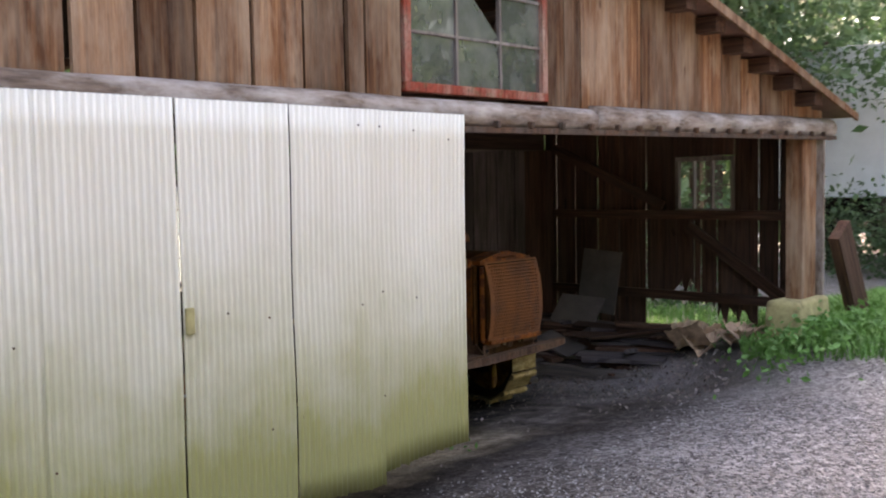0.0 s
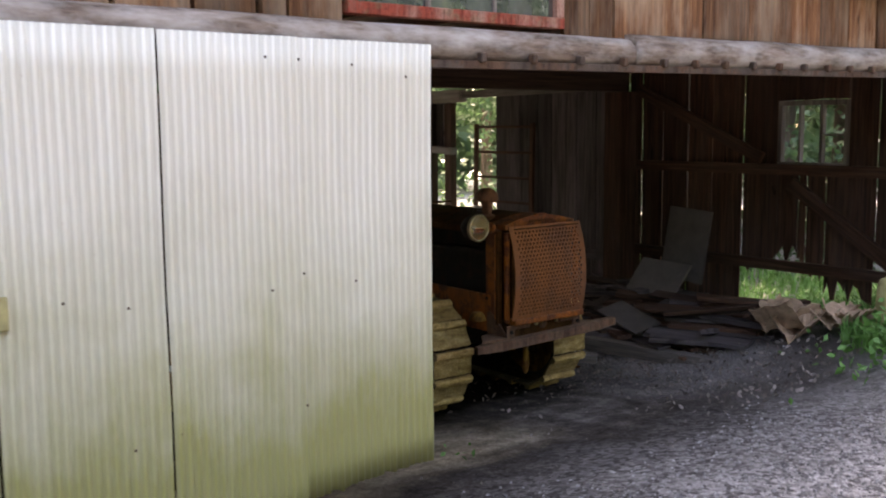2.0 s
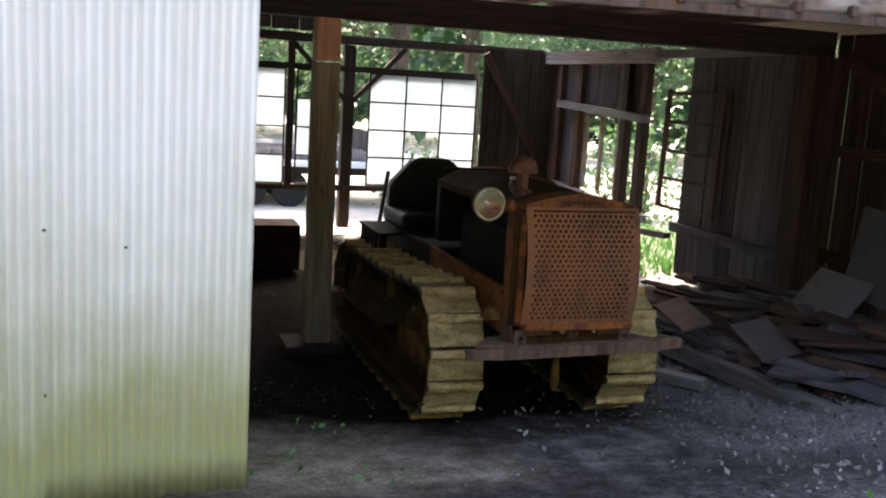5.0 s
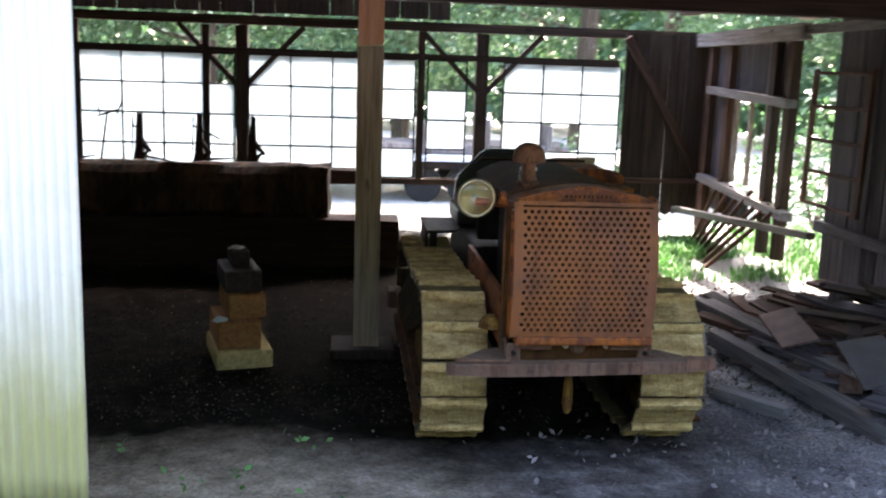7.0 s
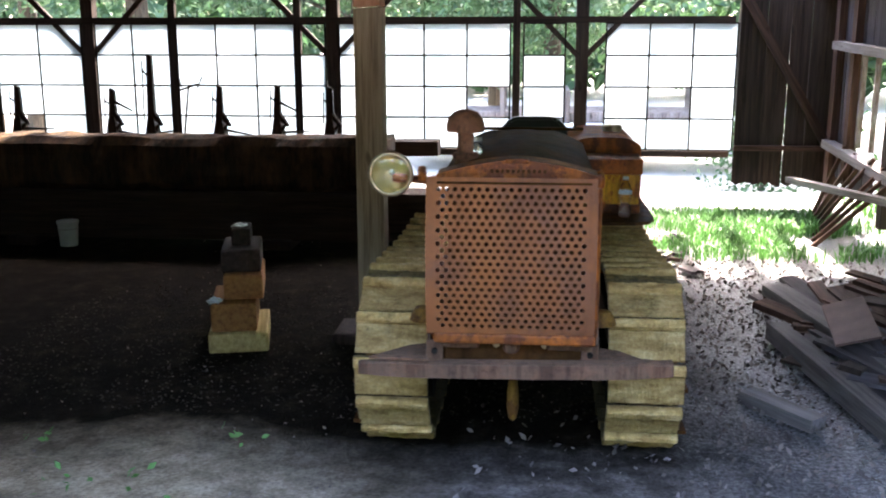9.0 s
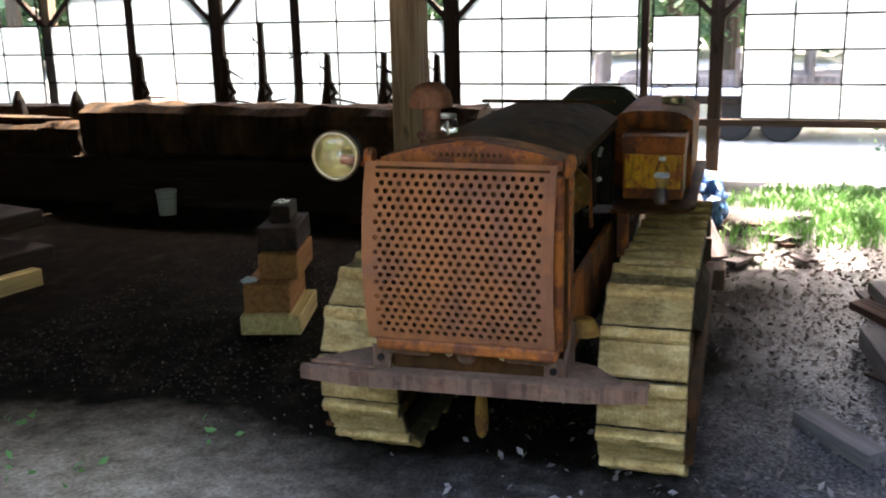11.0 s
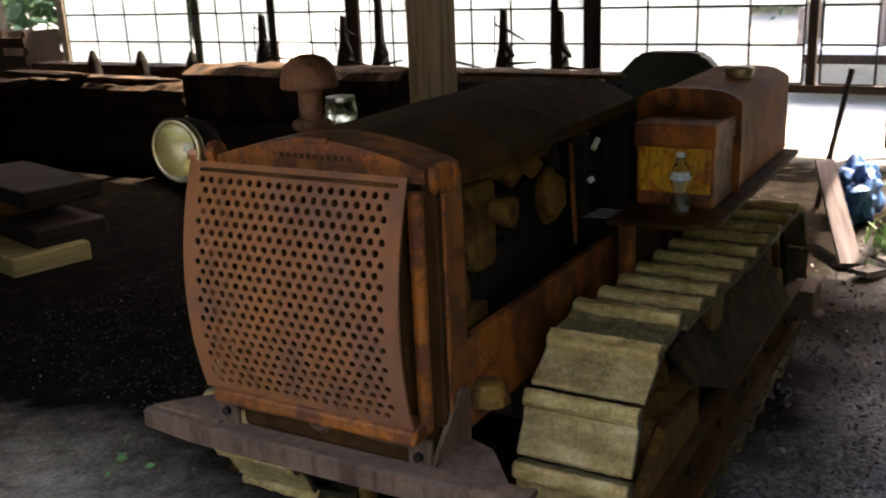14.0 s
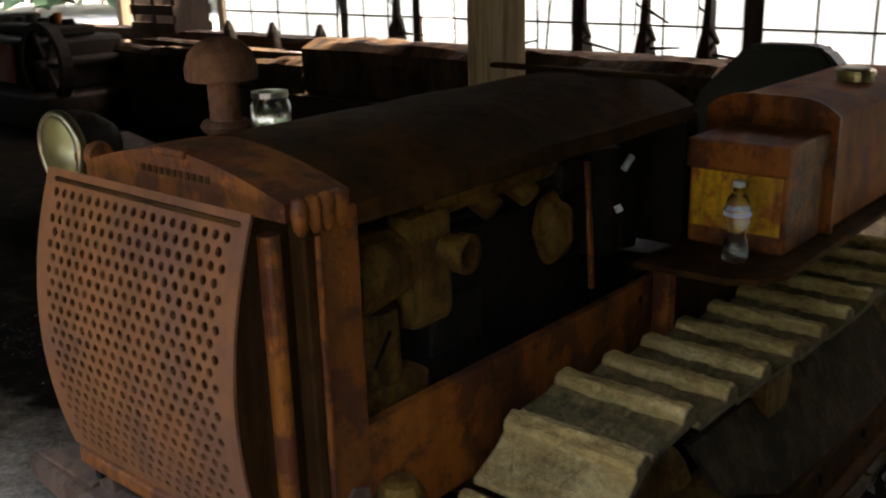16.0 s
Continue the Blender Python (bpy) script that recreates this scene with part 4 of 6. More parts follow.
def make_track(parent, y, side):
    front, rear = (-4.755, 0.34, 0.306), (-6.177, 0.312, 0.28)
    track = part("track", tube((-5.4, y - 0.02, 0.33), (-5.4, y + 0.02, 0.33), 0.05), M_IRON, parent, "crawler track of mud-caked steel shoes")
    total = track_place(0, front, rear)[3]
    n = round(total / 0.157)
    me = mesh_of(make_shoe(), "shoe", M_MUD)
    for k in range(n):
        x, z, a, _ = track_place(k * total / n + 0.03, front, rear)
        ob = new("shoe", me)
        wob = rng.uniform(-2.5, 2.5)
        m = Matrix.Translation((x, y + rng.uniform(-0.004, 0.004), z)) @ Matrix.Rotation(radians(90 - a + wob), 4, "Y")
        place(ob, track, m)
    chain = bmesh.new()
    for off in (-0.055, 0.055):
        outer, inner = [], []
        for k in range(64):
            x, z, a, _ = track_place(k * total / 64, front, rear)
            nx, nz = math.cos(radians(a)), math.sin(radians(a))
            outer.append((x - 0.004 * nx, z - 0.004 * nz))
            inner.append((x - 0.06 * nx, z - 0.06 * nz))
        ring = [[chain.verts.new((px, y + off + d, pz)) for px, pz in pts] for pts, d in ((outer, -0.015), (outer, 0.015), (inner, 0.015), (inner, -0.015))]
        for k in range(64):
            j = (k + 1) % 64
            for p in range(4):
                chain.faces.new((ring[p][k], ring[p][j], ring[(p + 1) % 4][j], ring[(p + 1) % 4][k]))
    bmesh.ops.recalc_face_normals(chain, faces=chain.faces[:])
    part("chain", chain, M_IRON, track)
    for (wx, wz, wr), name in ((front, "idler"), (rear, "sprocket")):
        prof = [(0.05, -0.09), (0.07, -0.09), (0.07, -0.05), (wr - 0.1, -0.025), (wr - 0.1, -0.05), (wr - 0.06, -0.05), (wr - 0.06, 0.05), (wr - 0.1, 0.05), (wr - 0.1, 0.025), (0.07, 0.05), (0.07, 0.09), (0.05, 0.09)]
        part(name, moved(lathe(prof, 28), Matrix.Translation((wx, y, wz)) @ Matrix.Rotation(radians(90), 4, "X")), M_BLOCK, track, "", smooth=False)
    for k in range(5):
        part("roller", tube((-5.0 - 0.2 * k, y - 0.1, 0.13), (-5.0 - 0.2 * k, y + 0.1, 0.13), 0.075, None, 16), M_IRON, track)
    fr = part("track_frame", box(-6.3, -4.52, y + side * 0.115 - 0.012, y + side * 0.115 + 0.012, 0.13, 0.3, 0.004), M_HOOD, parent, "channel-iron track frame")
    for z in (0.13, 0.29):
        part("flange", box(-6.3, -4.5, y + side * 0.127 + (0 if side > 0 else -0.03), y + side * 0.127 + (0.03 if side > 0 else 0), z, z + 0.014), M_HOOD, fr)
    part("inner_beam", box(-6.2, -4.75, y - 0.08, y + 0.06, 0.22, 0.34, 0.01), M_IRON, fr)
    # dented guard plate over the rollers, leaning outwards
    g = raw([(-4.95, y + side * 0.06, 0.52), (-6.0, y + side * 0.06, 0.5), (-6.1, y + side * 0.15, 0.3), (-5.55, y + side * 0.155, 0.31), (-5.2, y + side * 0.15, 0.33), (-4.98, y + side * 0.12, 0.42), (-4.95, y + side * 0.045, 0.52), (-6.0, y + side * 0.045, 0.5), (-6.1, y + side * 0.135, 0.3), (-5.55, y + side * 0.14, 0.31), (-5.2, y + side * 0.135, 0.33), (-4.98, y + side * 0.105, 0.42)], [(0, 1, 2, 3, 4, 5), (11, 10, 9, 8, 7, 6), (0, 6, 7, 1), (1, 7, 8, 2), (2, 8, 9, 3), (3, 9, 10, 4), (4, 10, 11, 5), (5, 11, 6, 0)])
    part("roller_guard", g, M_GUARD, parent, "dented dark guard plate")
    for k in range(6):
        part("bolt", moved(lathe([(0.013, 0), (0.013, 0.012)], 6), along((-4.6 - 0.3 * k, y + side * 0.127, 0.215), (-4.6 - 0.3 * k, y + side, 0.215))), M_IRON, fr)
    part("idler_yoke", raw([(-4.5, y + side * 0.1, 0.3), (-5.0, y + side * 0.1, 0.3), (-5.0, y + side * 0.1, 0.4), (-4.72, y + side * 0.1, 0.42), (-4.5, y + side * 0.125, 0.3), (-5.0, y + side * 0.125, 0.3), (-5.0, y + side * 0.125, 0.4), (-4.72, y + side * 0.125, 0.42)], BOXF), M_BLOCK, parent)
    part("carrier_roller", tube((-5.3, y - 0.09, 0.52), (-5.3, y + 0.09, 0.52), 0.07, None, 16), M_BLOCK, parent)
    part("adjuster", tube((-4.9, y + side * 0.06, 0.38), (-5.25, y + side * 0.06, 0.38), 0.045, None, 14), M_BLOCK, parent)
    part("step_block", box(-6.36, -6.2, y + side * 0.12, y + side * 0.21 if side > 0 else y - 0.2, 0.2, 0.3, 0.008) if side > 0 else box(-6.36, -6.2, y - 0.2, y - 0.12, 0.2, 0.3, 0.008), M_BUMPER, parent)


def arc_hood(x0, x1, half, zedge, crown, thick=0.006, drop=0.05, power=2.4):
    """A sheet arched across y, with skirts that turn down."""
    n = 24
    pts = [(-half, zedge - drop)]
    for i in range(n + 1):
        u = -1 + 2 * i / n
        pts.append((u * half, zedge + (crown - zedge) * (1 - abs(u) ** power)))
    pts.append((half, zedge - drop))
    inner = [(y * (1 - thick / half), z - thick) for y, z in pts]
    bm = bmesh.new()
    xs = [x0 + (x1 - x0) * i / 10 for i in range(11)]
    rows = []
    for x in xs:
        sagz = 0.004 * noise.noise(Vector((x * 5, 0, 0)))
        rows.append([bm.verts.new((x, TY + y, z + sagz)) for y, z in pts + inner[::-1]])
    k = len(rows[0])
    for a, b in zip(rows, rows[1:]):
        for i in range(k):
            bm.faces.new((a[i], a[(i + 1) % k], b[(i + 1) % k], b[i]))
    half_n = len(pts)
    for row, flip in ((rows[0], False), (rows[-1], True)):
        for i in range(half_n - 1):
            f = (row[i], row[i + 1], row[k - 2 - i], row[k - 1 - i])
            bm.faces.new(f if flip else f[::-1])
    bmesh.ops.recalc_face_normals(bm, faces=bm.faces[:])
    return bm


def slab_arc(x0, x1, half, zbase, zedge, crown, power=2.2, n=24):
    """A solid block with an arched top."""
    pts = [(-half, zbase)] + [(half * (-1 + 2 * i / n), zedge + (crown - zedge) * (1 - abs(-1 + 2 * i / n) ** power)) for i in range(n + 1)] + [(half, zbase)]
    bm = bmesh.new()
    a = [bm.verts.new((x0, y, z)) for y, z in pts]
    b = [bm.verts.new((x1, y, z)) for y, z in pts]
    for i in range(len(pts)):
        j = (i + 1) % len(pts)
        bm.faces.new((a[i], a[j], b[j], b[i]))
    bm.faces.new(a[::-1])
    bm.faces.new(b)
    bmesh.ops.recalc_face_normals(bm, faces=bm.faces[:])
    return bm


def make_tractor():
    t = thing("crawler_tractor", (-5.2, TY, 0), "rusty old orange crawler tractor with a perforated radiator guard", "tractor")
    # radiator
    g = part("grille", make_grille_plate(), M_GRILLE, t, "rust-brown perforated radiator guard plate")
    s = g.modifiers.new("thickness", "SOLIDIFY")
    s.thickness, s.offset = 0.005, -1
    part("top_lip", box(-4.188, -4.15, 4.83, 5.325, 1.1, 1.108, 0.003), M_HOOD, g)
    part("bottom_lip", box(-4.2, -4.125, 4.82, 5.35, 0.575, 0.61, 0.008), M_RUST, g)
    rad = part("radiator", box(-4.3, -4.2, 4.86, 5.3, 0.58, 1.09, 0.006), M_HOOD, t, "dark radiator core")
    for y, s in ((4.805, -1), (5.345, 1)):
        part("side_column", tube((-4.188, y - 0.004 * s, 0.59), (-4.188, y - 0.004 * s, 1.085), 0.016, None, 14), M_RUST, rad)
        part("edge_strip", box(-4.256, -4.236, y - 0.02, y + 0.014, 0.57, 1.09, 0.004), M_HOOD, rad)
        part("weld_seam", tube((-4.262, y + 0.014 * s, 0.6), (-4.262, y + 0.014 * s, 1.07), 0.006, None, 8), M_RUST, rad)
        part("side_plate", box(-4.345, -4.266, y - 0.014, y + 0.014, 0.53, 1.1, 0.005), M_RUST, rad)
    tank = part("top_tank", moved(slab_arc(-0.125, 0.0, 0.262, 1.095, 1.122, 1.17, 1.7), Matrix.Translation((-4.215, TY, 0))), M_RUST, rad, "orange cast top tank with worn raised lettering")
    part("name_plate", box(-4.235, -4.208, TY - 0.04, TY + 0.04, 1.16, 1.175, 0.005), M_RUST, tank)
    # worn lettering, as plain bars
    for k in range(11):
        yy = TY - 0.085 + k * 0.017
        part("letter_bar", box(-4.216, -4.2125, yy, yy + 0.009, 1.129, 1.14), M_HOOD, tank)
    for k in range(4):
        x = -4.235 - 0.025 * k
        part("rib", moved(lathe([(0.004, -0.04), (0.011, -0.03), (0.014, -0.005), (0.011, 0.012), (0.003, 0.017)], 12), Matrix.Translation((x, TY + 0.271, 1.113))), M_RUST, tank, "", smooth=True)
    # lower crossmember
    lo = part("crossmember", box(-4.33, -4.19, 4.84, 5.34, 0.49, 0.59, 0.015), M_HOOD, t)
    part("tow_eye", moved(lathe([(0.0, 0.03), (0.02, 0.028), (0.03, 0.015), (0.03, 0.0)], 14, False), along((-4.195, TY - 0.01, 0.555), (-4.0, TY - 0.01, 0.555))), M_BUMPER, lo, "round cast boss")
    for y in (TY - 0.06, TY + 0.1):
        part("bolt", moved(lathe([(0.012, 0), (0.012, 0.014)], 6), along((-4.19, y, 0.56), (-4.0, y, 0.56))), M_BRASS, lo)
    for y in (4.9, 5.26):
        part("clamp", box(-4.2, -4.165, y - 0.07, y + 0.07, 0.545, 0.578, 0.01), M_BUMPER, lo)
    part("crank_guide", moved(lathe([(0.0, -0.062), (0.014, -0.05), (0.022, -0.01), (0.02, 0.05), (0.012, 0.12)], 14), Matrix.Translation((-4.33, TY - 0.005, 0.29))), M_BLOCK, lo, "hanging worn yellow iron tongue")
    # front bumper
    bm = bmesh.new()
    n = 24
    rings = []
    for i in range(n + 1):
        u = -1 + 2 * i / n
        y = 5.082 + 0.5175 * u
        x = -4.112 + 0.02 * u - 0.012 * abs(u) ** 3
        z = 0.462 + 0.018 * u + 0.03 * max(0.0, abs(u) - 0.7)
        w = 0.06 if u > -0.85 else 0.06 - 0.03 * (-0.85 - u) / 0.15
        h = 0.046 if abs(u) < 0.9 else 0.038
        rings.append([bm.verts.new(p) for p in ((x, y, z), (x, y, z + h), (x - 0.012, y, z + h + 0.004), (x - w, y, z + h + 0.002), (x - w, y, z + h - 0.012), (x - 0.014, y, z + h - 0.014), (x - 0.014, y, z))])
    for a, b in zip(rings, rings[1:]):
        for k in range(7):
            bm.faces.new((a[k], a[(k + 1) % 7], b[(k + 1) % 7], b[k]))
    bm.faces.new(rings[0][::-1])
    bm.faces.new(rings[-1])
    bmesh.ops.recalc_face_normals(bm, faces=bm.faces[:])
    bump = part("bumper", bm, M_BUMPER, t, "dull brown steel angle bumper")
    for y in (4.82, 5.334):
        b = part("bracket", box(-4.18, -4.166, y - 0.028, y + 0.028, 0.495, 0.572, 0.004), M_BUMPER, bump)
        part("bolt", moved(lathe([(0.011, 0), (0.011, 0.01)], 6), along((-4.166, y, 0.536), (-4.0, y, 0.536))), M_IRON, b)
    for y, s in ((4.8, -1), (5.355, 1)):
        part("gusset", raw([(-4.16, y, 0.505), (-4.33, y, 0.505), (-4.33, y, 0.63), (-4.3, y, 0.64), (-4.16, y + s * 0.01, 0.505), (-4.33, y + s * 0.012, 0.505), (-4.33, y + s * 0.012, 0.63), (-4.3, y + s * 0.012, 0.64)], [(0, 1, 2, 3), (7, 6, 5, 4), (0, 4, 5, 1), (1, 5, 6, 2), (2, 6, 7, 3), (3, 7, 4, 0)]), M_BUMPER, bump)
        part("web", raw([(-4.15, y, 0.502), (-4.15, y + s * 0.2, 0.506), (-4.3, y + s * 0.08, 0.502), (-4.33, y, 0.502), (-4.15, y, 0.51), (-4.15, y + s * 0.2, 0.514), (-4.3, y + s * 0.08, 0.51), (-4.33, y, 0.51)], BOXF), M_BUMPER, bump)
    # hood
    part("hood", arc_hood(-4.33, -5.43, 0.262, 1.095, 1.165, 0.006, 0.03), M_HOOD, t, "dark rusted sheet-metal engine hood")
    # chassis rails
    for y, s in ((5.335, 1), (4.81, -1)):
        rail = part("frame_rail", raw([(-4.3, y, 0.52), (-5.4, y, 0.52), (-5.4, y, 0.73), (-4.3, y, 0.73), (-4.3, y + s * 0.02, 0.52), (-5.4, y + s * 0.02, 0.52), (-5.4, y + s * 0.02, 0.73), (-4.3, y + s * 0.02, 0.73)], BOXF), M_RUST, t)
        # raised black discs paint the dark of bolt holes; the rail is not pierced
        part("rail_hole", moved(lathe([(0.011, 0), (0.011, 0.0012)], 14), along((-4.335, y + s * 0.02, 0.708), (-4.335, y + s, 0.708))), M_IRON, rail, "black disc in place of a bolt hole")
        part("rail_hole", moved(lathe([(0.009, 0), (0.009, 0.0012)], 14), along((-5.2, y + s * 0.02, 0.69), (-5.2, y + s, 0.69))), M_IRON, rail, "black disc in place of a bolt hole")
        part("spring_cap", moved(lathe([(0.0, 0.05), (0.03, 0.045), (0.045, 0.02), (0.05, 0.0)], 16, False), Matrix.Translation((-4.38, y + s * 0.05, 0.58))), M_BLOCK, rail)
    part("belly_pan", box(-5.5, -4.75, 4.85, 5.31, 0.34, 0.5, 0.02), M_IRON, t)
    # engine
    e = part("engine_block", box(-5.3, -4.42, 4.92, 5.24, 0.5, 0.95, 0.02), M_IRON, t, "grimy black engine block")
    part("cylinder_head", box(-5.25, -4.5, 4.95, 5.22, 0.95, 1.06, 0.015), M_IRON, e)
    part("water_pump", tube((-4.4, 5.22, 0.93), (-4.55, 5.22, 0.93), 0.085, 0.065, 18), M_BLOCK, e, "mustard water pump")
    part("pump_body", box(-4.66, -4.54, 5.15, 5.28, 0.8, 1.02, 0.025), M_BLOCK, e)
    pipe = moved(lathe([(0.03, 0), (0.03, 0.055), (0.037, 0.056), (0.037, 0.082), (0.027, 0.082), (0.025, 0.02)], 18, False), along((-4.63, 5.25, 0.94), (-4.66, 5.6, 0.93)))
    part("outlet_pipe", pipe, M_BLOCK, e, "open cast outlet pipe")
    part("oil_filter", tube((-4.47, 5.24, 0.73), (-4.47, 5.24, 0.87), 0.055, 0.05, 18), M_BLOCK, e)
    part("filter_base", box(-4.56, -4.4, 5.18, 5.3, 0.7, 0.745, 0.012), M_BLOCK, e)
    part("side_cover", box(-4.75, -4.6, 5.2, 5.27, 0.73, 0.84, 0.012), M_IRON, e)
    lump = bmesh.new()
    bmesh.ops.create_icosphere(lump, subdivisions=3, radius=1.0)
    for v in lump.verts:
        d = v.co.normalized()
        k = 1 + 0.25 * noise.noise(d * 1.8)
        v.co = Vector((-4.98 + 0.045 * d.x * k, 5.27 + 0.04 * d.y * k, 0.895 + 0.075 * d.z * k))
    part("carburettor", lump, M_BLOCK, e, "mustard cast carburettor", smooth=True)
    part("manifold", tube((-4.6, 5.23, 1.02), (-5.1, 5.23, 1.03), 0.035, 0.035, 14), M_BLOCK, e)
    for x in (-4.78, -4.9):
        part("manifold_port", tube((x, 5.2, 1.02), (x, 5.27, 0.98), 0.03, 0.026, 12), M_BLOCK, e)
    part("fuel_filter", tube((-5.17, 5.25, 0.8), (-5.17, 5.25, 1.03), 0.055, None, 18), M_IRON, e)
    part("fuel_filter", tube((-5.29, 5.23, 0.78), (-5.29, 5.23, 1.04), 0.05, None, 18), M_IRON, e)
    part("control_rod", tube((-5.085, 5.3, 0.74), (-5.075, 5.29, 1.02), 0.007, None, 8), M_RUST, e)
    part("magneto", box(-5.12, -5.0, 5.2, 5.28, 0.96, 1.03, 0.015), M_IRON, e)
    part("oil_line", tube((-5.05, 5.28, 1.04), (-5.35, 5.3, 1.07), 0.006, None, 8), M_BUMPER, e)
    part("wire_end", tube((-5.19, 5.31, 0.985), (-5.215, 5.315, 1.01), 0.008, None, 8), M_WHITE, e, "pale wire end")
    part("wire_end", tube((-5.16, 5.31, 0.9), (-5.17, 5.318, 0.905), 0.009, None, 8), M_WHITE, e, "pale wire end")
    part("stay_wire", tube((-4.35, 5.375, 0.835), (-4.46, 5.3, 0.84), 0.004, None, 6), M_IRON, e)
    # air cleaner
    ac = part("air_cleaner", moved(lathe([(0.038, 1.1), (0.036, 1.15), (0.028, 1.16), (0.029, 1.25)], 18), Matrix.Translation((-4.46, 4.9, 0))), M_CAP, t, "rusty air-cleaner pipe", smooth=False)
    part("cap", moved(lathe([(0.03, 1.238), (0.073, 1.238), (0.076, 1.244), (0.075, 1.262), (0.066, 1.287), (0.047, 1.304), (0.022, 1.313), (0.004, 1.315)], 24), Matrix.Translation((-4.46, 4.9, 0)) @ Matrix.Diagonal((0.88, 0.88, 1, 1))), M_CAP, ac, "rusty mushroom cap", smooth=True)
    part("collar", moved(lathe([(0.044, 1.145), (0.048, 1.155), (0.04, 1.165)], 18), Matrix.Translation((-4.46, 4.9, 0))), M_CAP, ac)
    # head lamp
    lm = along((-4.3, 4.665, 1.115), (-3.3, 4.69, 1.115))
    lamp = part("headlamp", lathe([(0.012, -0.075), (0.04, -0.06), (0.06, -0.03), (0.07, 0.0), (0.07, 0.042), (0.066, 0.042), (0.064, 0.044)], 28, False), M_IRON, t, "round headlamp with a chrome rim and yellowed lens", lm, smooth=True)
    part("bulb", lathe([(0.004, -0.024), (0.009, -0.012), (0.011, 0.002), (0.007, 0.012), (0.001, 0.014)], 14, False), M_WHITE, lamp, "pale bulb", lm, smooth=True)
    part("rim", lathe([(0.066, 0.03), (0.074, 0.034), (0.076, 0.044), (0.072, 0.052), (0.063, 0.053), (0.062, 0.047)], 28, False), M_BRASS, lamp, "worn dull metal rim", lm, smooth=True)
    part("reflector", lathe([(0.063, 0.044), (0.055, 0.018), (0.04, -0.008), (0.02, -0.022), (0.003, -0.026)], 28, False), M_REFLECT, lamp, "yellowed reflector", lm, smooth=True)
    part("lens", lathe([(0.0635, 0.0485), (0.05, 0.0555), (0.03, 0.0595), (0.003, 0.061)], 28, False), M_LENS, lamp, "fluted glass lens", lm, smooth=True)
    part("bracket", tube((-4.3, 4.67, 1.1), (-4.28, 4.8, 1.09), 0.014, None, 10), M_RUST, lamp)
    part("pivot", moved(lathe([(0.0, -0.016), (0.024, -0.012), (0.028, 0.0), (0.024, 0.012), (0.0, 0.016)], 14, False), along((-4.27, 4.77, 1.115), (-4.27, 5.5, 1.115))), M_RUST, lamp)
    # fenders, tank, box, seat
    for y0, y1, tip, up in ((5.36, 5.655, -5.16, 0.0), (4.62, 4.81, -5.85, -0.07)):
        pts = [(-6.35, y0), (-6.35, y1)] + [(tip - 0.12, y1), (tip - 0.04, y1 - 0.03), (tip - 0.01, y1 - 0.09), (tip, y0)]
        v = [(x, y, z) for z in (0.778 + up, 0.792 + up) for x, y in pts]
        k = len(pts)
        bm = raw(v, [tuple(range(k))[::-1], tuple(range(k, 2 * k))] + [(i, (i + 1) % k, k + (i + 1) % k, k + i) for i in range(k)])
        fen = part("fender", bm, M_HOOD if y0 > TY else M_IRON, t)
        part("fender_leg", box(tip - 0.08, tip - 0.05, y0 + 0.02, y0 + 0.06, 0.6, 0.778 + up), M_RUST if up == 0 else M_IRON, fen)
        part("fender_side", box(-6.3, tip - 0.09, y0, y0 + 0.012, 0.55, 0.778 + up), M_HOOD if up == 0 else M_IRON, fen)
    bx = part("tool_box", box(-5.58, -5.365, 5.376, 5.603, 0.793, 1.026, 0.008), M_RUST, t, "orange sheet-metal box with yellow paint flaking off")
    part("lid", box(-5.59, -5.358, 5.37, 5.608, 0.968, 1.035, 0.006), M_RUST, bx)
    part("painted_panel", box(-5.367, -5.3615, 5.384, 5.594, 0.836, 0.966, 0.001), M_YPAINT, bx, "flaking yellow paint")
    ft = slab_arc(-6.32, -5.6, 0.155, 0.793, 1.06, 1.098, 4.0)
    bmesh.ops.bevel(ft, geom=[e_ for e_ in ft.edges if len(e_.link_faces) == 2 and e_.calc_face_angle(0) > 1.0], offset=0.014, segments=2, affect="EDGES")
    tk = part("fuel_tank", moved(ft, Matrix.Translation((0, 5.46, 0))), M_TANK, t, "brown fuel tank with rounded top", smooth=False)
    part("seam", moved(slab_arc(-5.612, -5.597, 0.161, 0.793, 1.066, 1.105, 4.0), Matrix.Translation((0, 5.46, 0))), M_RUST, tk)
    part("filler_cap", moved(lathe([(0.04, 1.094), (0.04, 1.108), (0.046, 1.11), (0.046, 1.122), (0.05, 1.124), (0.05, 1.136), (0.04, 1.142), (0.004, 1.143)], 22), Matrix.Translation((-5.985, 5.515, -0.012))), M_BRASS, tk, "dull metal filler cap")
    st = part("seat_back", box(-6.54, -6.46, 4.78, 5.36, 0.82, 1.14, 0.01), M_SEAT, t, "black padded seat back")
    bm = bmesh.new()
    prof = [(-0.3, 0.8), (0.3, 0.8), (0.29, 0.95), (0.13, 1.115), (0.1, 1.125), (-0.1, 1.125), (-0.13, 1.115), (-0.29, 0.95)]
    a = [bm.verts.new((-6.42 - 0.1 * (z - 0.8), 5.13 + y, z)) for y, z in prof]
    b = [bm.verts.new((-6.52 - 0.1 * (z - 0.8), 5.13 + y, z)) for y, z in prof]
    for i in range(8):
        bm.faces.new((a[i], b[i], b[(i + 1) % 8], a[(i + 1) % 8]))
    bm.faces.new(a)
    bm.faces.new(b[::-1])
    bmesh.ops.recalc_face_normals(bm, faces=bm.faces[:])
    bmesh.ops.bevel(bm, geom=bm.edges[:], offset=0.015, segments=2, affect="EDGES")
    old = st.data
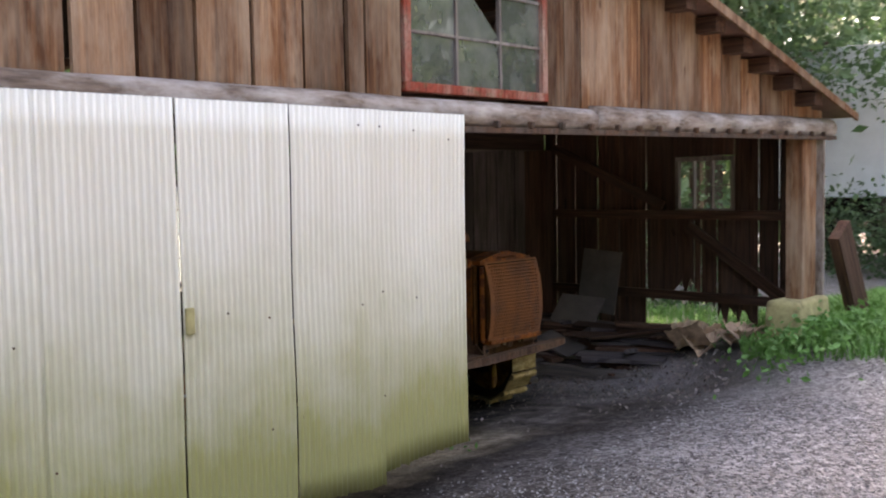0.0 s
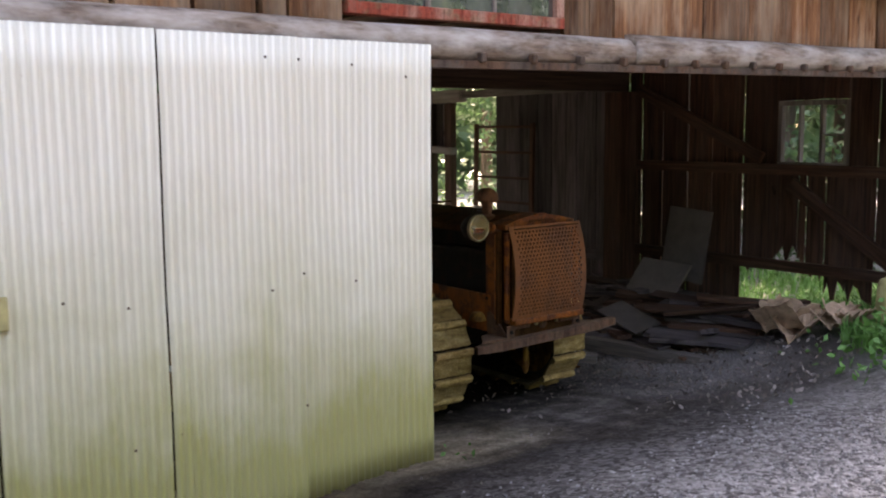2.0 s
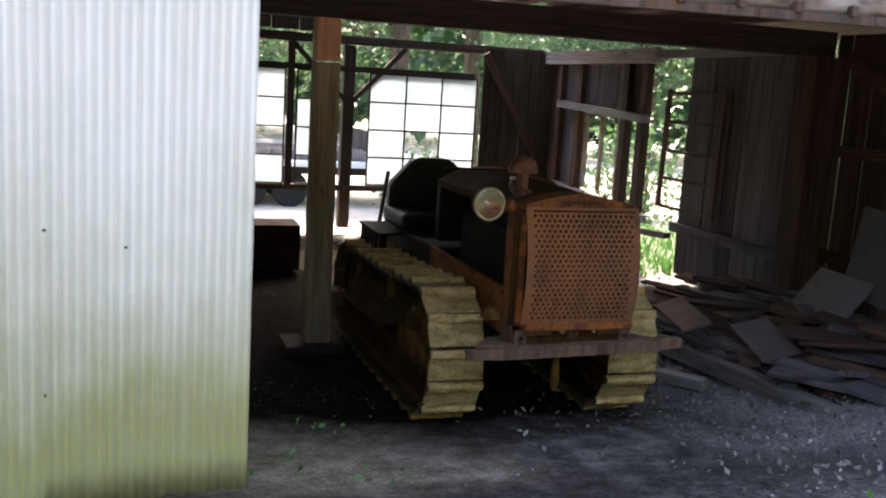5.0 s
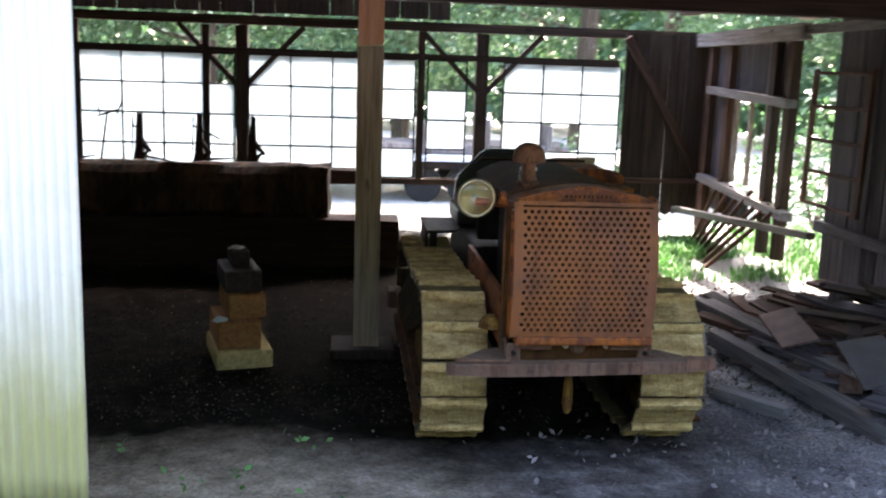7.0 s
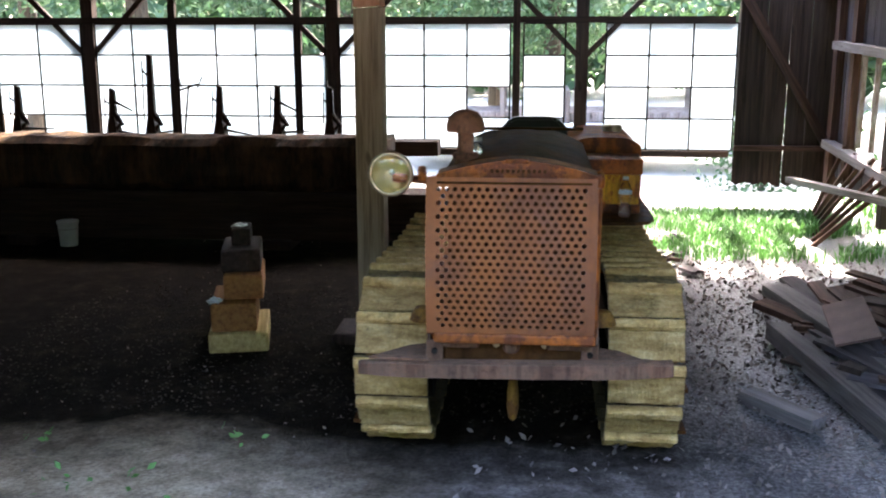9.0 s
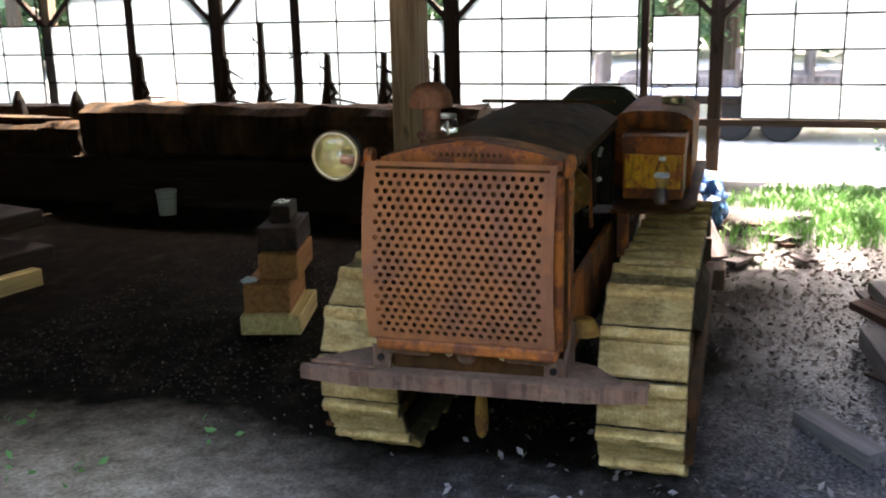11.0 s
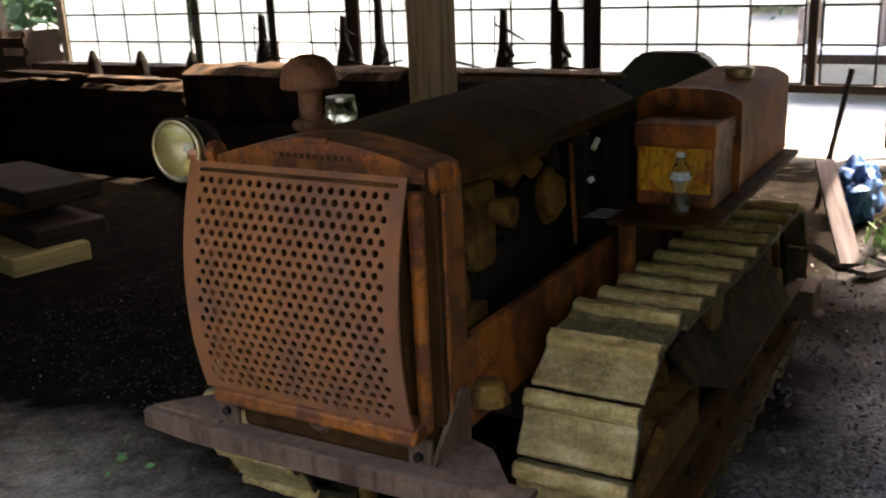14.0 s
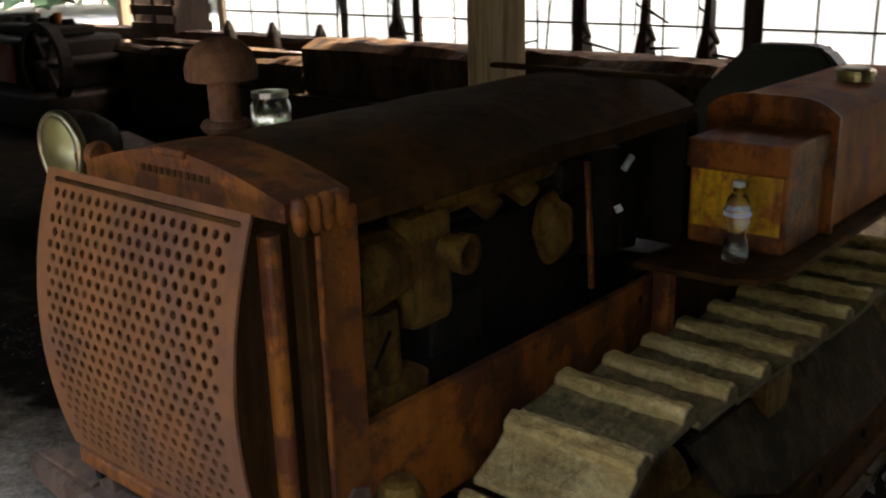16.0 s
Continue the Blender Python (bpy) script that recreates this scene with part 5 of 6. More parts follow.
    st.data = mesh_of(bm, "seat_back", M_SEAT)
    bpy.data.meshes.remove(old)
    part("seat_cushion", box(-6.45, -6.0, 4.8, 5.29, 0.72, 0.82, 0.02), M_SEAT, t)
    part("dash", box(-5.5, -5.43, 4.84, 5.33, 0.75, 1.08, 0.01), M_IRON, t)
    part("rear_housing", box(-6.5, -5.4, 4.82, 5.34, 0.3, 0.72, 0.02), M_IRON, t)
    for y, x in ((5.0, -5.75), (5.1, -5.78), (5.25, -5.62)):
        lv = part("control_lever", tube((x, y, 0.72), (x + 0.06, y, 1.12), 0.008, None, 8), M_IRON, t)
    part("hood_strap", box(-5.36, -5.33, 4.83, 5.345, 1.16, 1.172, 0.004), M_HOOD, t)
    make_track(t, 5.555, 1)
    make_track(t, 4.632, -1)
    return t


def clear(name, col, rough, ior, flutes=0.0):
    """Thin clear glass or plastic, fluted or faintly rippled."""
    m = glass(name, col, rough)
    t = m.node_tree
    b = t.nodes["Principled BSDF"]
    b.inputs["IOR"].default_value = ior
    b.inputs["Coat Weight"].default_value = 1.0
    b.inputs["Coat Roughness"].default_value = 0.05
    if flutes:
        w = t.nodes.new("ShaderNodeTexWave")
        w.inputs["Scale"].default_value = flutes
        w.bands_direction = "Y"
        t.links.new(coords(t), w.inputs["Vector"])
        bumped(t, b, w.outputs["Fac"], 0.4, 0.003)
    else:
        bumped(t, b, noise_of(t, coords(t), 90, 3, 0.5), 0.5, 0.004)
    return m


def make_reflector():
    m, t, b = nodes_of("yellowed_reflector")
    b.inputs["Base Color"].default_value = (0.78, 0.7, 0.45, 1)
    b.inputs["Metallic"].default_value, b.inputs["Roughness"].default_value = 1.0, 0.38
    co = coords(t)
    w = t.nodes.new("ShaderNodeTexWave")
    w.inputs["Scale"].default_value = 28
    w.bands_direction = "Y"
    t.links.new(co, w.inputs["Vector"])
    bumped(t, b, w.outputs["Fac"], 0.15, 0.004)
    return m


M_REFLECT, M_LENS = make_reflector(), clear("lens_glass", (0.98, 0.95, 0.8), 0.18, 1.12, 40.0)
make_tractor()


def make_bottle():
    b = thing("water_bottle", (-5.29, 5.53, 0.793), "small clear plastic water bottle standing on the tractor fender", "bottle")
    m = Matrix.Translation((-5.29, 5.53, 0.793)) @ Matrix.Diagonal((0.92, 0.92, 0.92, 1))
    part("body", lathe([(0.025, 0.0), (0.031, 0.006), (0.031, 0.03), (0.028, 0.045), (0.021, 0.066), (0.021, 0.075), (0.031, 0.1), (0.031, 0.125), (0.024, 0.15), (0.012, 0.168), (0.012, 0.178)], 20), M_PET, b, "clear ribbed plastic", m, smooth=True)
    part("cap", lathe([(0.0135, 0.178), (0.0135, 0.19), (0.011, 0.192)], 16), M_WHITE, b, "white cap", m)
    part("paper_label", lathe([(0.0318, 0.111), (0.0318, 0.122)], 20, False), M_BLUELABEL, b, "pale blue label", m)
    j = thing("glass_jar", (-4.553, 4.917, 1.14), "small clear glass jar standing on the hood behind the pipe", "jar")
    m = Matrix.Translation((-4.553, 4.917, 1.14))
    part("jar_body", lathe([(0.034, 0), (0.039, 0.006), (0.039, 0.04), (0.034, 0.05), (0.033, 0.056)], 20), M_PET, j, "", m, smooth=True)
    part("jar_lid", lathe([(0.035, 0.056), (0.035, 0.066), (0.004, 0.068)], 20), M_CHROME, j, "tin lid", m)


M_PET = clear("clear_plastic", (0.98, 0.99, 0.99), 0.05, 1.36)
M_BLUELABEL = plain("label_paper", (0.6, 0.63, 0.68), 0.6, 0, 0.3, 60)
make_bottle()

# ---- the sawmill and timbers behind ----
def make_timber(name, y0, y1, x, z, w, h, material, label):
    n = 30
    bm = bmesh.new()
    rings = []
    for i in range(n + 1):
        y = y0 + (y1 - y0) * i / n
        ring = []
        for k, (a, c) in enumerate(((-1, -1), (1, -1), (1.05, 0), (1, 1), (-1, 1), (-1.05, 0))):
            j = 0.02 * noise.noise(Vector((y * 2.1, k * 3.3, z * 5)))
            ring.append(bm.verts.new((a * w / 2 + j, 0 + c * h / 2 + 0.6 * j, y)))
        rings.append(ring)
    for a, b in zip(rings, rings[1:]):
        for k in range(6):
            bm.faces.new((a[k], a[(k + 1) % 6], b[(k + 1) % 6], b[k]))
    bm.faces.new(rings[0][::-1])
    bm.faces.new(rings[-1])
    bmesh.ops.recalc_face_normals(bm, faces=bm.faces[:])
    m = Matrix(((1, 0, 0, x), (0, 0, 1, 0), (0, 1, 0, z), (0, 0, 0, 1)))
    return tagged(part(name, bm, material, None, "", m), label, "timber")


def make_log_body(name, y0, y1, x, z, rad, material, label):
    """A roughly squared log with knots, adze marks and a broken outline."""
    bm = bmesh.new()
    rings = []
    n, k = 70, 20
    for i in range(n + 1):
        y = y0 + (y1 - y0) * i / n
        ring = []
        for q in range(k):
            a = 2 * math.pi * q / k
            c, s = math.cos(a), math.sin(a)
            e = rad / max(abs(c), abs(s)) ** 0.75
            e += 0.035 * noise.noise(Vector((y * 2.3, 2 * c, 2 * s))) + 0.02 * noise.noise(Vector((y * 9, 5 * c, 5 * s + 4)))
            ring.append(bm.verts.new((x + e * c, y + 0.03 * noise.noise(Vector((c, s, y0))), z + e * s)))
        rings.append(ring)
    for a, b in zip(rings, rings[1:]):
        for q in range(k):
            bm.faces.new((a[q], a[(q + 1) % k], b[(q + 1) % k], b[q]))
    bm.faces.new(rings[0][::-1])
    bm.faces.new(rings[-1])
    bmesh.ops.recalc_face_normals(bm, faces=bm.faces[:])
    return tagged(part(name, bm, material, None, ""), label, "timber")


def make_sawmill():
    r = random.Random(77)
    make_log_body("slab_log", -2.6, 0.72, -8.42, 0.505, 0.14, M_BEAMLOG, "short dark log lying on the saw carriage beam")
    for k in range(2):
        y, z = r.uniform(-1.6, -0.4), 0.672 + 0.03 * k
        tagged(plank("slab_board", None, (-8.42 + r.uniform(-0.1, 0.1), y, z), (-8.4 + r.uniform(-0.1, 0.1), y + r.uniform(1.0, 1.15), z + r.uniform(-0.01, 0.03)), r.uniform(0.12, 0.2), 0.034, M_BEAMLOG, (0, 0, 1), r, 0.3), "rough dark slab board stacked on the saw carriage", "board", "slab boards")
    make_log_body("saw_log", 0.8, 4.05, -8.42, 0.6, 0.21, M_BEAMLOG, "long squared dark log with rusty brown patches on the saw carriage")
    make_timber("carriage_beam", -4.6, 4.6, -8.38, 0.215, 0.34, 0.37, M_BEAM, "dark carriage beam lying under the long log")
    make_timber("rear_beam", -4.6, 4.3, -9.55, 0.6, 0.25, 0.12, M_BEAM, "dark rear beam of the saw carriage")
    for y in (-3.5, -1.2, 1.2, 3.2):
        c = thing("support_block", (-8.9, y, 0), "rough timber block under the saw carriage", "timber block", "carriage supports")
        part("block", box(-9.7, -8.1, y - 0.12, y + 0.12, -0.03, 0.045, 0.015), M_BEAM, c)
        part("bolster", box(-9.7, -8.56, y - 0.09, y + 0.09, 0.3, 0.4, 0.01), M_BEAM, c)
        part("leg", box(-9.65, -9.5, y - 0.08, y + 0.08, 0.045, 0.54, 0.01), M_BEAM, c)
    kinds = (3.35, 2.88, 2.36, 1.74, 1.38, 0.5)
    for k, y in enumerate(kinds):
        b = thing("log_clamp", (-9.55, y, 0.66), "black iron log clamp with an upright post and a side lever", "log clamp", "saw carriage clamps")
        hgt = (0.44, 0.46, 0.45, 0.72, 0.42, 0.44)[k]
        part("base", raw([(-9.62, y - 0.06, 0.655), (-9.48, y - 0.06, 0.655), (-9.48, y + 0.05, 0.655), (-9.62, y + 0.05, 0.655), (-9.6, y - 0.035, 0.83), (-9.5, y - 0.035, 0.83), (-9.5, y + 0.02, 0.86), (-9.6, y + 0.02, 0.86)], BOXF), M_IRON, b)
        part("upright", raw([(-9.58, y - 0.042, 0.8), (-9.52, y - 0.042, 0.8), (-9.52, y + 0.024, 0.8), (-9.58, y + 0.024, 0.8), (-9.57, y - 0.022, 0.68 + hgt), (-9.53, y - 0.022, 0.68 + hgt), (-9.53, y + 0.02, 0.66 + hgt), (-9.57, y + 0.02, 0.66 + hgt)], BOXF), M_IRON, b)
        part("lever", tube((-9.55, y + 0.03, 0.7 + 0.02 * (k % 3)), (-9.5, y + 0.24 + 0.05 * (k % 3), 0.69 + 0.05 * (k % 2)), 0.013, 0.006, 8), M_IRON, b)
        part("dog", tube((-9.55, y + 0.0, 0.88), (-9.5, y + 0.1, 0.78), 0.034, 0.014, 8), M_IRON, b)
        part("claw", tube((-9.52, y + 0.03, 0.74), (-9.5, y + 0.09, 0.81), 0.022, 0.004, 8), M_IRON, b)
        part("rod", tube((-9.5, y - 0.06, 0.8), (-9.5, y - 0.052, 0.66 + hgt * 0.95), 0.006, None, 6), M_IRON, b)
        part("catch", tube((-9.5, y - 0.056, 0.62 + hgt * 0.9), (-9.53, y + 0.0, 0.6 + hgt * 0.8), 0.009, 0.005, 6), M_IRON, b)
        if k in (1, 4):
            part("crossbar", tube((-9.55, y - 0.02, 1.0), (-9.5, y + 0.2, 0.9), 0.016, 0.006, 8), M_IRON, b)
    p = thing("measuring_post", (-9.6, 2.02, 0.66), "thin forked iron rod standing on the carriage", "rod")
    part("stem", tube((-9.6, 2.0, 0.655), (-9.55, 2.08, 1.12), 0.009, None, 8), M_IRON, p)
    part("fork", tube((-9.56, 1.99, 1.08), (-9.55, 2.17, 1.14), 0.008, None, 8), M_IRON, p)
    for dy in (-0.05, 0.09):
        part("prong", tube((-9.55, 2.07 + dy, 1.1), (-9.55, 2.07 + dy * 1.5, 1.2), 0.006, None, 8), M_IRON, p)


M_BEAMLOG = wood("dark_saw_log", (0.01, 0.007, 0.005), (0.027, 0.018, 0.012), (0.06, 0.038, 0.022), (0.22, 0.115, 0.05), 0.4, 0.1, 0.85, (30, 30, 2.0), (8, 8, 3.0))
make_sawmill()


def make_crib(x, y, turn, layers, label):
    c = thing("timber_crib", (x, y, 0), label, "timber stack", "timber cribs", rz=turn)
    base = WORLD[c]
    z = -0.02
    for lx, ly, h, mat, ox, oy in layers:
        bm = box(-lx / 2 + ox, lx / 2 + ox, -ly / 2 + oy, ly / 2 + oy, z, z + h, 0.01)
        ob = new("block", mesh_of(moved(bm, Matrix.Rotation(radians(90), 4, "Y").inverted()), "block", mat))
        place(ob, c, base @ Matrix.Rotation(radians(90), 4, "Y"))
        z += h
    return c


make_crib(-5.93, 3.6, 14, [(0.46, 0.3, 0.1, M_YELLOW, 0, 0), (0.4, 0.23, 0.15, M_ORANGE, -0.01, -0.02), (0.4, 0.2, 0.13, M_ORANGE, -0.08, 0.03), (0.36, 0.2, 0.12, M_BEAM, -0.12, 0.02), (0.2, 0.1, 0.09, M_BEAM, -0.14, 0.02)], "stack of yellow, orange and dark timber blocks on the earth floor")
make_crib(-6.12, 1.6, -14, [(0.44, 0.6, 0.11, M_YELLOW, 0.06, 0.02), (0.42, 1.1, 0.1, M_BEAM, -0.1, -0.3), (0.36, 0.6, 0.09, M_ORANGE, -0.04, -0.55), (0.45, 1.0, 0.1, M_BEAM, -0.15, -0.4)], "low stack of sawn timbers in the dark barn")


def make_bucket(x, y):
    b = thing("bucket", (x, y, 0.0), "white plastic bucket standing by the saw carriage", "bucket")
    m = Matrix.Translation((x, y, 0.0))
    part("pail", lathe([(0.064, 0.0), (0.076, 0.19), (0.081, 0.19), (0.081, 0.172), (0.078, 0.17)], 20), M_WHITE, b, "", m, smooth=False)
    part("band", lathe([(0.0765, 0.128), (0.077, 0.136)], 20, False), M_CHROME, b, "", m)


make_bucket(-8.05, 1.62)


def make_rag(x, y, z, size, label):
    bm = bmesh.new()
    bmesh.ops.create_icosphere(bm, subdivisions=3, radius=1.0)
    for v in bm.verts:
        d = v.co.normalized()
        k = 1 + 0.6 * noise.noise(d * 3.1 + Vector((x, y, 0)))
        v.co = Vector((x + size * d.x * k, y + size * d.y * k, z + max(0.0, size * 0.45 * (d.z + 0.5) * k)))
    return tagged(part("rag", bm, M_WHITE, None, ""), label, "rag")


make_rag(-6.07, 3.58, 0.555, 0.04, "crumpled pale rag lying on the timber stack")
make_rag(-5.77, 3.52, 0.225, 0.035, "crumpled pale rag lying on the orange block")


def make_engine_unit():
    """Dark machinery at the far end of the barn."""
    e = thing("power_unit", (-8.0, -2.6, 0), "black stationary engine with a dull red panel in the dark", "engine")
    part("bed", box(-8.6, -7.4, -3.5, -1.6, 0.0, 0.3, 0.03), M_IRON, e)
    part("block", box(-8.4, -7.6, -3.3, -1.9, 0.3, 0.75, 0.04), M_IRON, e)
    part("radiator", box(-8.45, -7.55, -3.75, -3.45, 0.2, 0.9, 0.03), M_IRON, e)
    part("head", box(-8.2, -7.8, -3.1, -2.0, 0.75, 0.85, 0.03), M_IRON, e)
    fw = part("flywheel", moved(lathe([(0.3, -0.05), (0.36, -0.05), (0.36, 0.05), (0.3, 0.05), (0.3, -0.05)], 28, False), along((-7.6, -1.85, 0.55), (-6, -1.85, 0.55))), M_IRON, e, "spoked iron flywheel")
    for a in range(6):
        c, s = math.cos(a * math.pi / 3), math.sin(a * math.pi / 3)
        part("spoke", tube((-7.6, -1.85 + 0.03 * c, 0.55 + 0.03 * s), (-7.6, -1.85 + 0.31 * c, 0.55 + 0.31 * s), 0.02, None, 8), M_IRON, fw)
    part("shaft", tube((-8.4, -1.85, 0.55), (-7.52, -1.85, 0.55), 0.045, None, 14), M_IRON, e)
    for k in range(5):
        part("cylinder_cover", tube((-8.0, -3.0 + 0.22 * k, 0.84), (-8.0, -3.0 + 0.22 * k, 0.9 + 0.03 * (k % 2)), 0.07, 0.05, 10), M_IRON, e)
    part("red_panel", box(-7.6, -7.57, -3.0, -2.4, 0.35, 0.7, 0.005), M_RED, e, "dull red panel")
    part("exhaust", tube((-8.0, -2.3, 0.85), (-8.0, -2.3, 0.95), 0.04, None, 12), M_RUST, e)
    for k, y in enumerate((-0.9, -0.3, 0.3)):
        part("jack", moved(lathe([(0.09, 0.0), (0.08, 0.6), (0.05, 0.78), (0.018, 0.86)], 12), Matrix.Translation((-8.85, y, 0))), M_IRON, e)
    s = thing("stacked_crates", (-9.6, -2.9, 0), "dark slatted crates stacked near the back windows", "crate")
    for j in range(5):
        for xx in (-9.85, -9.4):
            part("slat", box(xx, xx + 0.03, -3.3, -2.5, 0.1 + 0.18 * j, 0.2 + 0.18 * j), M_BEAM, s)
    for yy in (-3.28, -2.9, -2.53):
        part("batten", box(-9.82, -9.4, yy - 0.03, yy + 0.03, 0.0, 0.98), M_BEAM, s)


make_engine_unit()


# ---- scrap and loose boards ----
def make_scrap():
    r = random.Random(11)

    def loose(p, q, w, t, mat, label, name="loose_board", up=(0, 0, 1)):
        ob = plank(name, None, p, q, w, t, mat, up, r)
        return tagged(ob, label, "board" if "board" in name else "panel", "scrap heap")
    # the heap along the side wall
    for k in range(150):
        x = r.uniform(-6.45, -4.3)
        low = 6.44 + 0.1 * (x + 6.9)
        y = r.uniform(low, 7.6)
        depth = (y - low + 0.05) / 1.1
        z = max(0.0, ground_height(x, y)) + 0.01 + 0.3 * max(0.0, depth) * (1 - abs(x + 5.6) / 2.0) + r.uniform(0, 0.05)
        a = radians(r.gauss(-12, 22) if k % 4 else r.gauss(25, 40))
        ln = r.uniform(0.6, 1.3) if k % 4 else r.uniform(0.25, 0.5)
        dx, dy = math.cos(a) * ln / 2, -math.sin(a) * ln / 2
        y = min(y, 7.68 - abs(dy))
        dz = r.uniform(-0.04, 0.04)
        mat = r.choice((M_DUSK, M_DUSK, M_BEAM, M_BARN, M_BARN))
        loose((x - dx, y - dy, z + dz + 0.03), (x + dx, y + dy, z - dz + 0.03), r.uniform(0.04, 0.15), r.uniform(0.012, 0.035), mat, "loose weathered board in the scrap heap by the wall", up=(r.uniform(-0.15, 0.15), r.uniform(-0.25, 0.05), 1))
    loose((-5.22, 6.08, 0.025), (-4.9, 6.3, 0.025), 0.1, 0.055, M_GREYWOOD, "short thick board lying on the earth beside the tractor")
    loose((-6.1, 6.4, 0.06), (-4.12, 6.62, 0.07), 0.1, 0.09, M_GREYWOOD, "long grey timber at the foot of the heap")
    loose((-6.6, 6.5, 0.15), (-4.2, 6.95, 0.1), 0.14, 0.06, M_GREYWOOD, "long grey timber at the foot of the heap")
    loose((-5.3, 7.72, 0.4), (-5.25, 7.78, 0.98), 0.42, 0.015, M_SLAB, "grey flat panel standing against the side wall", "flat_panel", (0, 1, 0))
    loose((-5.6, 7.5, 0.44), (-5.12, 7.52, 0.42), 0.32, 0.015, M_SLAB, "grey flat panel lying tilted on the heap", "flat_panel", (0.1, -0.75, 0.7))
    loose((-5.26, 6.82, 0.29), (-4.82, 6.75, 0.19), 0.23, 0.012, M_SLAB, "grey flat panel lying tilted on the heap", "flat_panel", (0.15, -0.3, 0.9))
    loose((-5.95, 6.68, 0.26), (-5.48, 6.62, 0.2), 0.2, 0.012, M_SCRAPMETAL, "reddish flat panel lying tilted on the heap", "flat_panel", (0.1, -0.3, 0.9))
    # rails and sticks in the broken side opening
    for k in range(7):
        x = -8.6 - 0.2 * k
        ob = plank("stick", None, (x, 7.25 + 0.05 * k, -0.02), (x + 0.1 + 0.2 * r.random(), 7.76, 0.55 + 0.1 * r.random()), 0.03, 0.03, M_BARN, (1, 0, 0), r)
        tagged(ob, "thin grey stick leaning against the broken side wall", "stick", "leaning sticks")
    loose((-9.6, 7.3, 0.35), (-7.7, 7.72, 0.42), 0.08, 0.05, M_GREYWOOD, "broken rail hanging across the side opening")
    # the plank that leans outside the corner, in dark wood to stand for shade
    ob = plank("leaning_plank", None, (-3.15, 8.72, 0.15), (-3.15, 8.09, 1.2), 0.27, 0.09, M_BARN, (1, 0, 0), r)
    tagged(ob, "thick weathered plank leaning against the barn corner outside", "plank")
    # torn cartons by the footing: creased, buckled sheets of cardboard
    for x, y, s, turn, fold in ((-3.85, 7.02, 0.4, 25, 1.5), (-3.58, 7.2, 0.34, 80, 1.2), (-4.05, 7.25, 0.3, -35, 1.0)):
        c = thing("torn_carton", (x, y, ground_height(x, y)), "torn brown cardboard carton lying crushed on the grass edge", "carton", "torn cartons", rz=turn)
        for piece in range(3):
            verts, faces, n = [], [], 8
            spin = Matrix.Rotation(radians(120 * piece + r.uniform(-30, 30)), 3, "Z")
            for i in range(n + 1):
                for j in range(n + 1):
                    u, v = i / n - 0.5, j / n - 0.5
                    crease = abs(u + 0.25 * v) * fold * s
                    jag = s * 0.1 * noise.noise(Vector((i * 1.7 + piece * 9, j * 1.7, s * 30))) * (2 if i in (0, n) else 1)
                    q = spin @ Vector((u * s * 0.75 + 0.06, v * s * 0.8 + jag, 0))
                    verts.append((q.x, q.y, max(-0.02, 0.55 * crease + jag * 0.8 - 0.01 + 0.03 * piece)))
            for i in range(n):
                for j in range(n):
                    a = i * (n + 1) + j
                    faces.append((a, a + n + 1, a + n + 2, a + 1))
            f = part("flap", raw(verts, faces), M_CARD, c, "", WORLD[c])
            f.modifiers.new("thickness", "SOLIDIFY").thickness = 0.004
    # blue bundle and stick behind the tractor
    b = thing("blue_tarp", (-8.55, 5.6, 0.0), "crumpled blue tarpaulin bundle behind the tractor", "tarpaulin")
    bm = bmesh.new()
    bmesh.ops.create_icosphere(bm, subdivisions=4, radius=1.0)
    for v in bm.verts:
        d = v.co.normalized()
        k = 1 + 0.4 * noise.noise(d * 2.2) + 0.22 * abs(noise.noise(d * 5.5))
        v.co = Vector((-8.55 + 0.2 * d.x * k, 5.6 + 0.12 * d.y * k, max(-0.02, 0.13 + 0.19 * d.z * k)))
    part("fold", bm, M_BLUE, b)
    ob = plank("leaning_stick", None, (-8.75, 5.36, -0.02), (-8.82, 5.49, 0.8), 0.03, 0.03, M_BEAM, (0, 1, 0), r)
    tagged(ob, "thin dark bar standing behind the tractor", "stick")
    ob = plank("fallen_slab", None, (-7.55, 5.72, 0.0), (-8.3, 5.45, 0.36), 0.1, 0.035, M_DUSK, (0, 0, 1), r, 0.05)
    tagged(ob, "short weathered slab leaning on the blue bundle", "slab")
    for k in range(9):
        x, y = -7.5 - 0.16 * k + r.uniform(-0.1, 0.1), 5.85 + r.uniform(-0.1, 0.35)
        z = ground_height(x, y)
        ang, ln = r.uniform(0, 6.28), r.uniform(0.12, 0.3)
        ob = plank("wood_scrap", None, (x, y, z + 0.012), (x + ln * math.cos(ang), y + ln * math.sin(ang), z + r.uniform(0.012, 0.07)), r.uniform(0.04, 0.1), r.uniform(0.015, 0.03), r.choice((M_DUSK, M_GREYWOOD, M_BARN)), (0, 0, 1), r, 0.03)
        tagged(ob, "short broken scrap of weathered wood on the earth", "wood scrap", "wood scraps")


make_scrap()


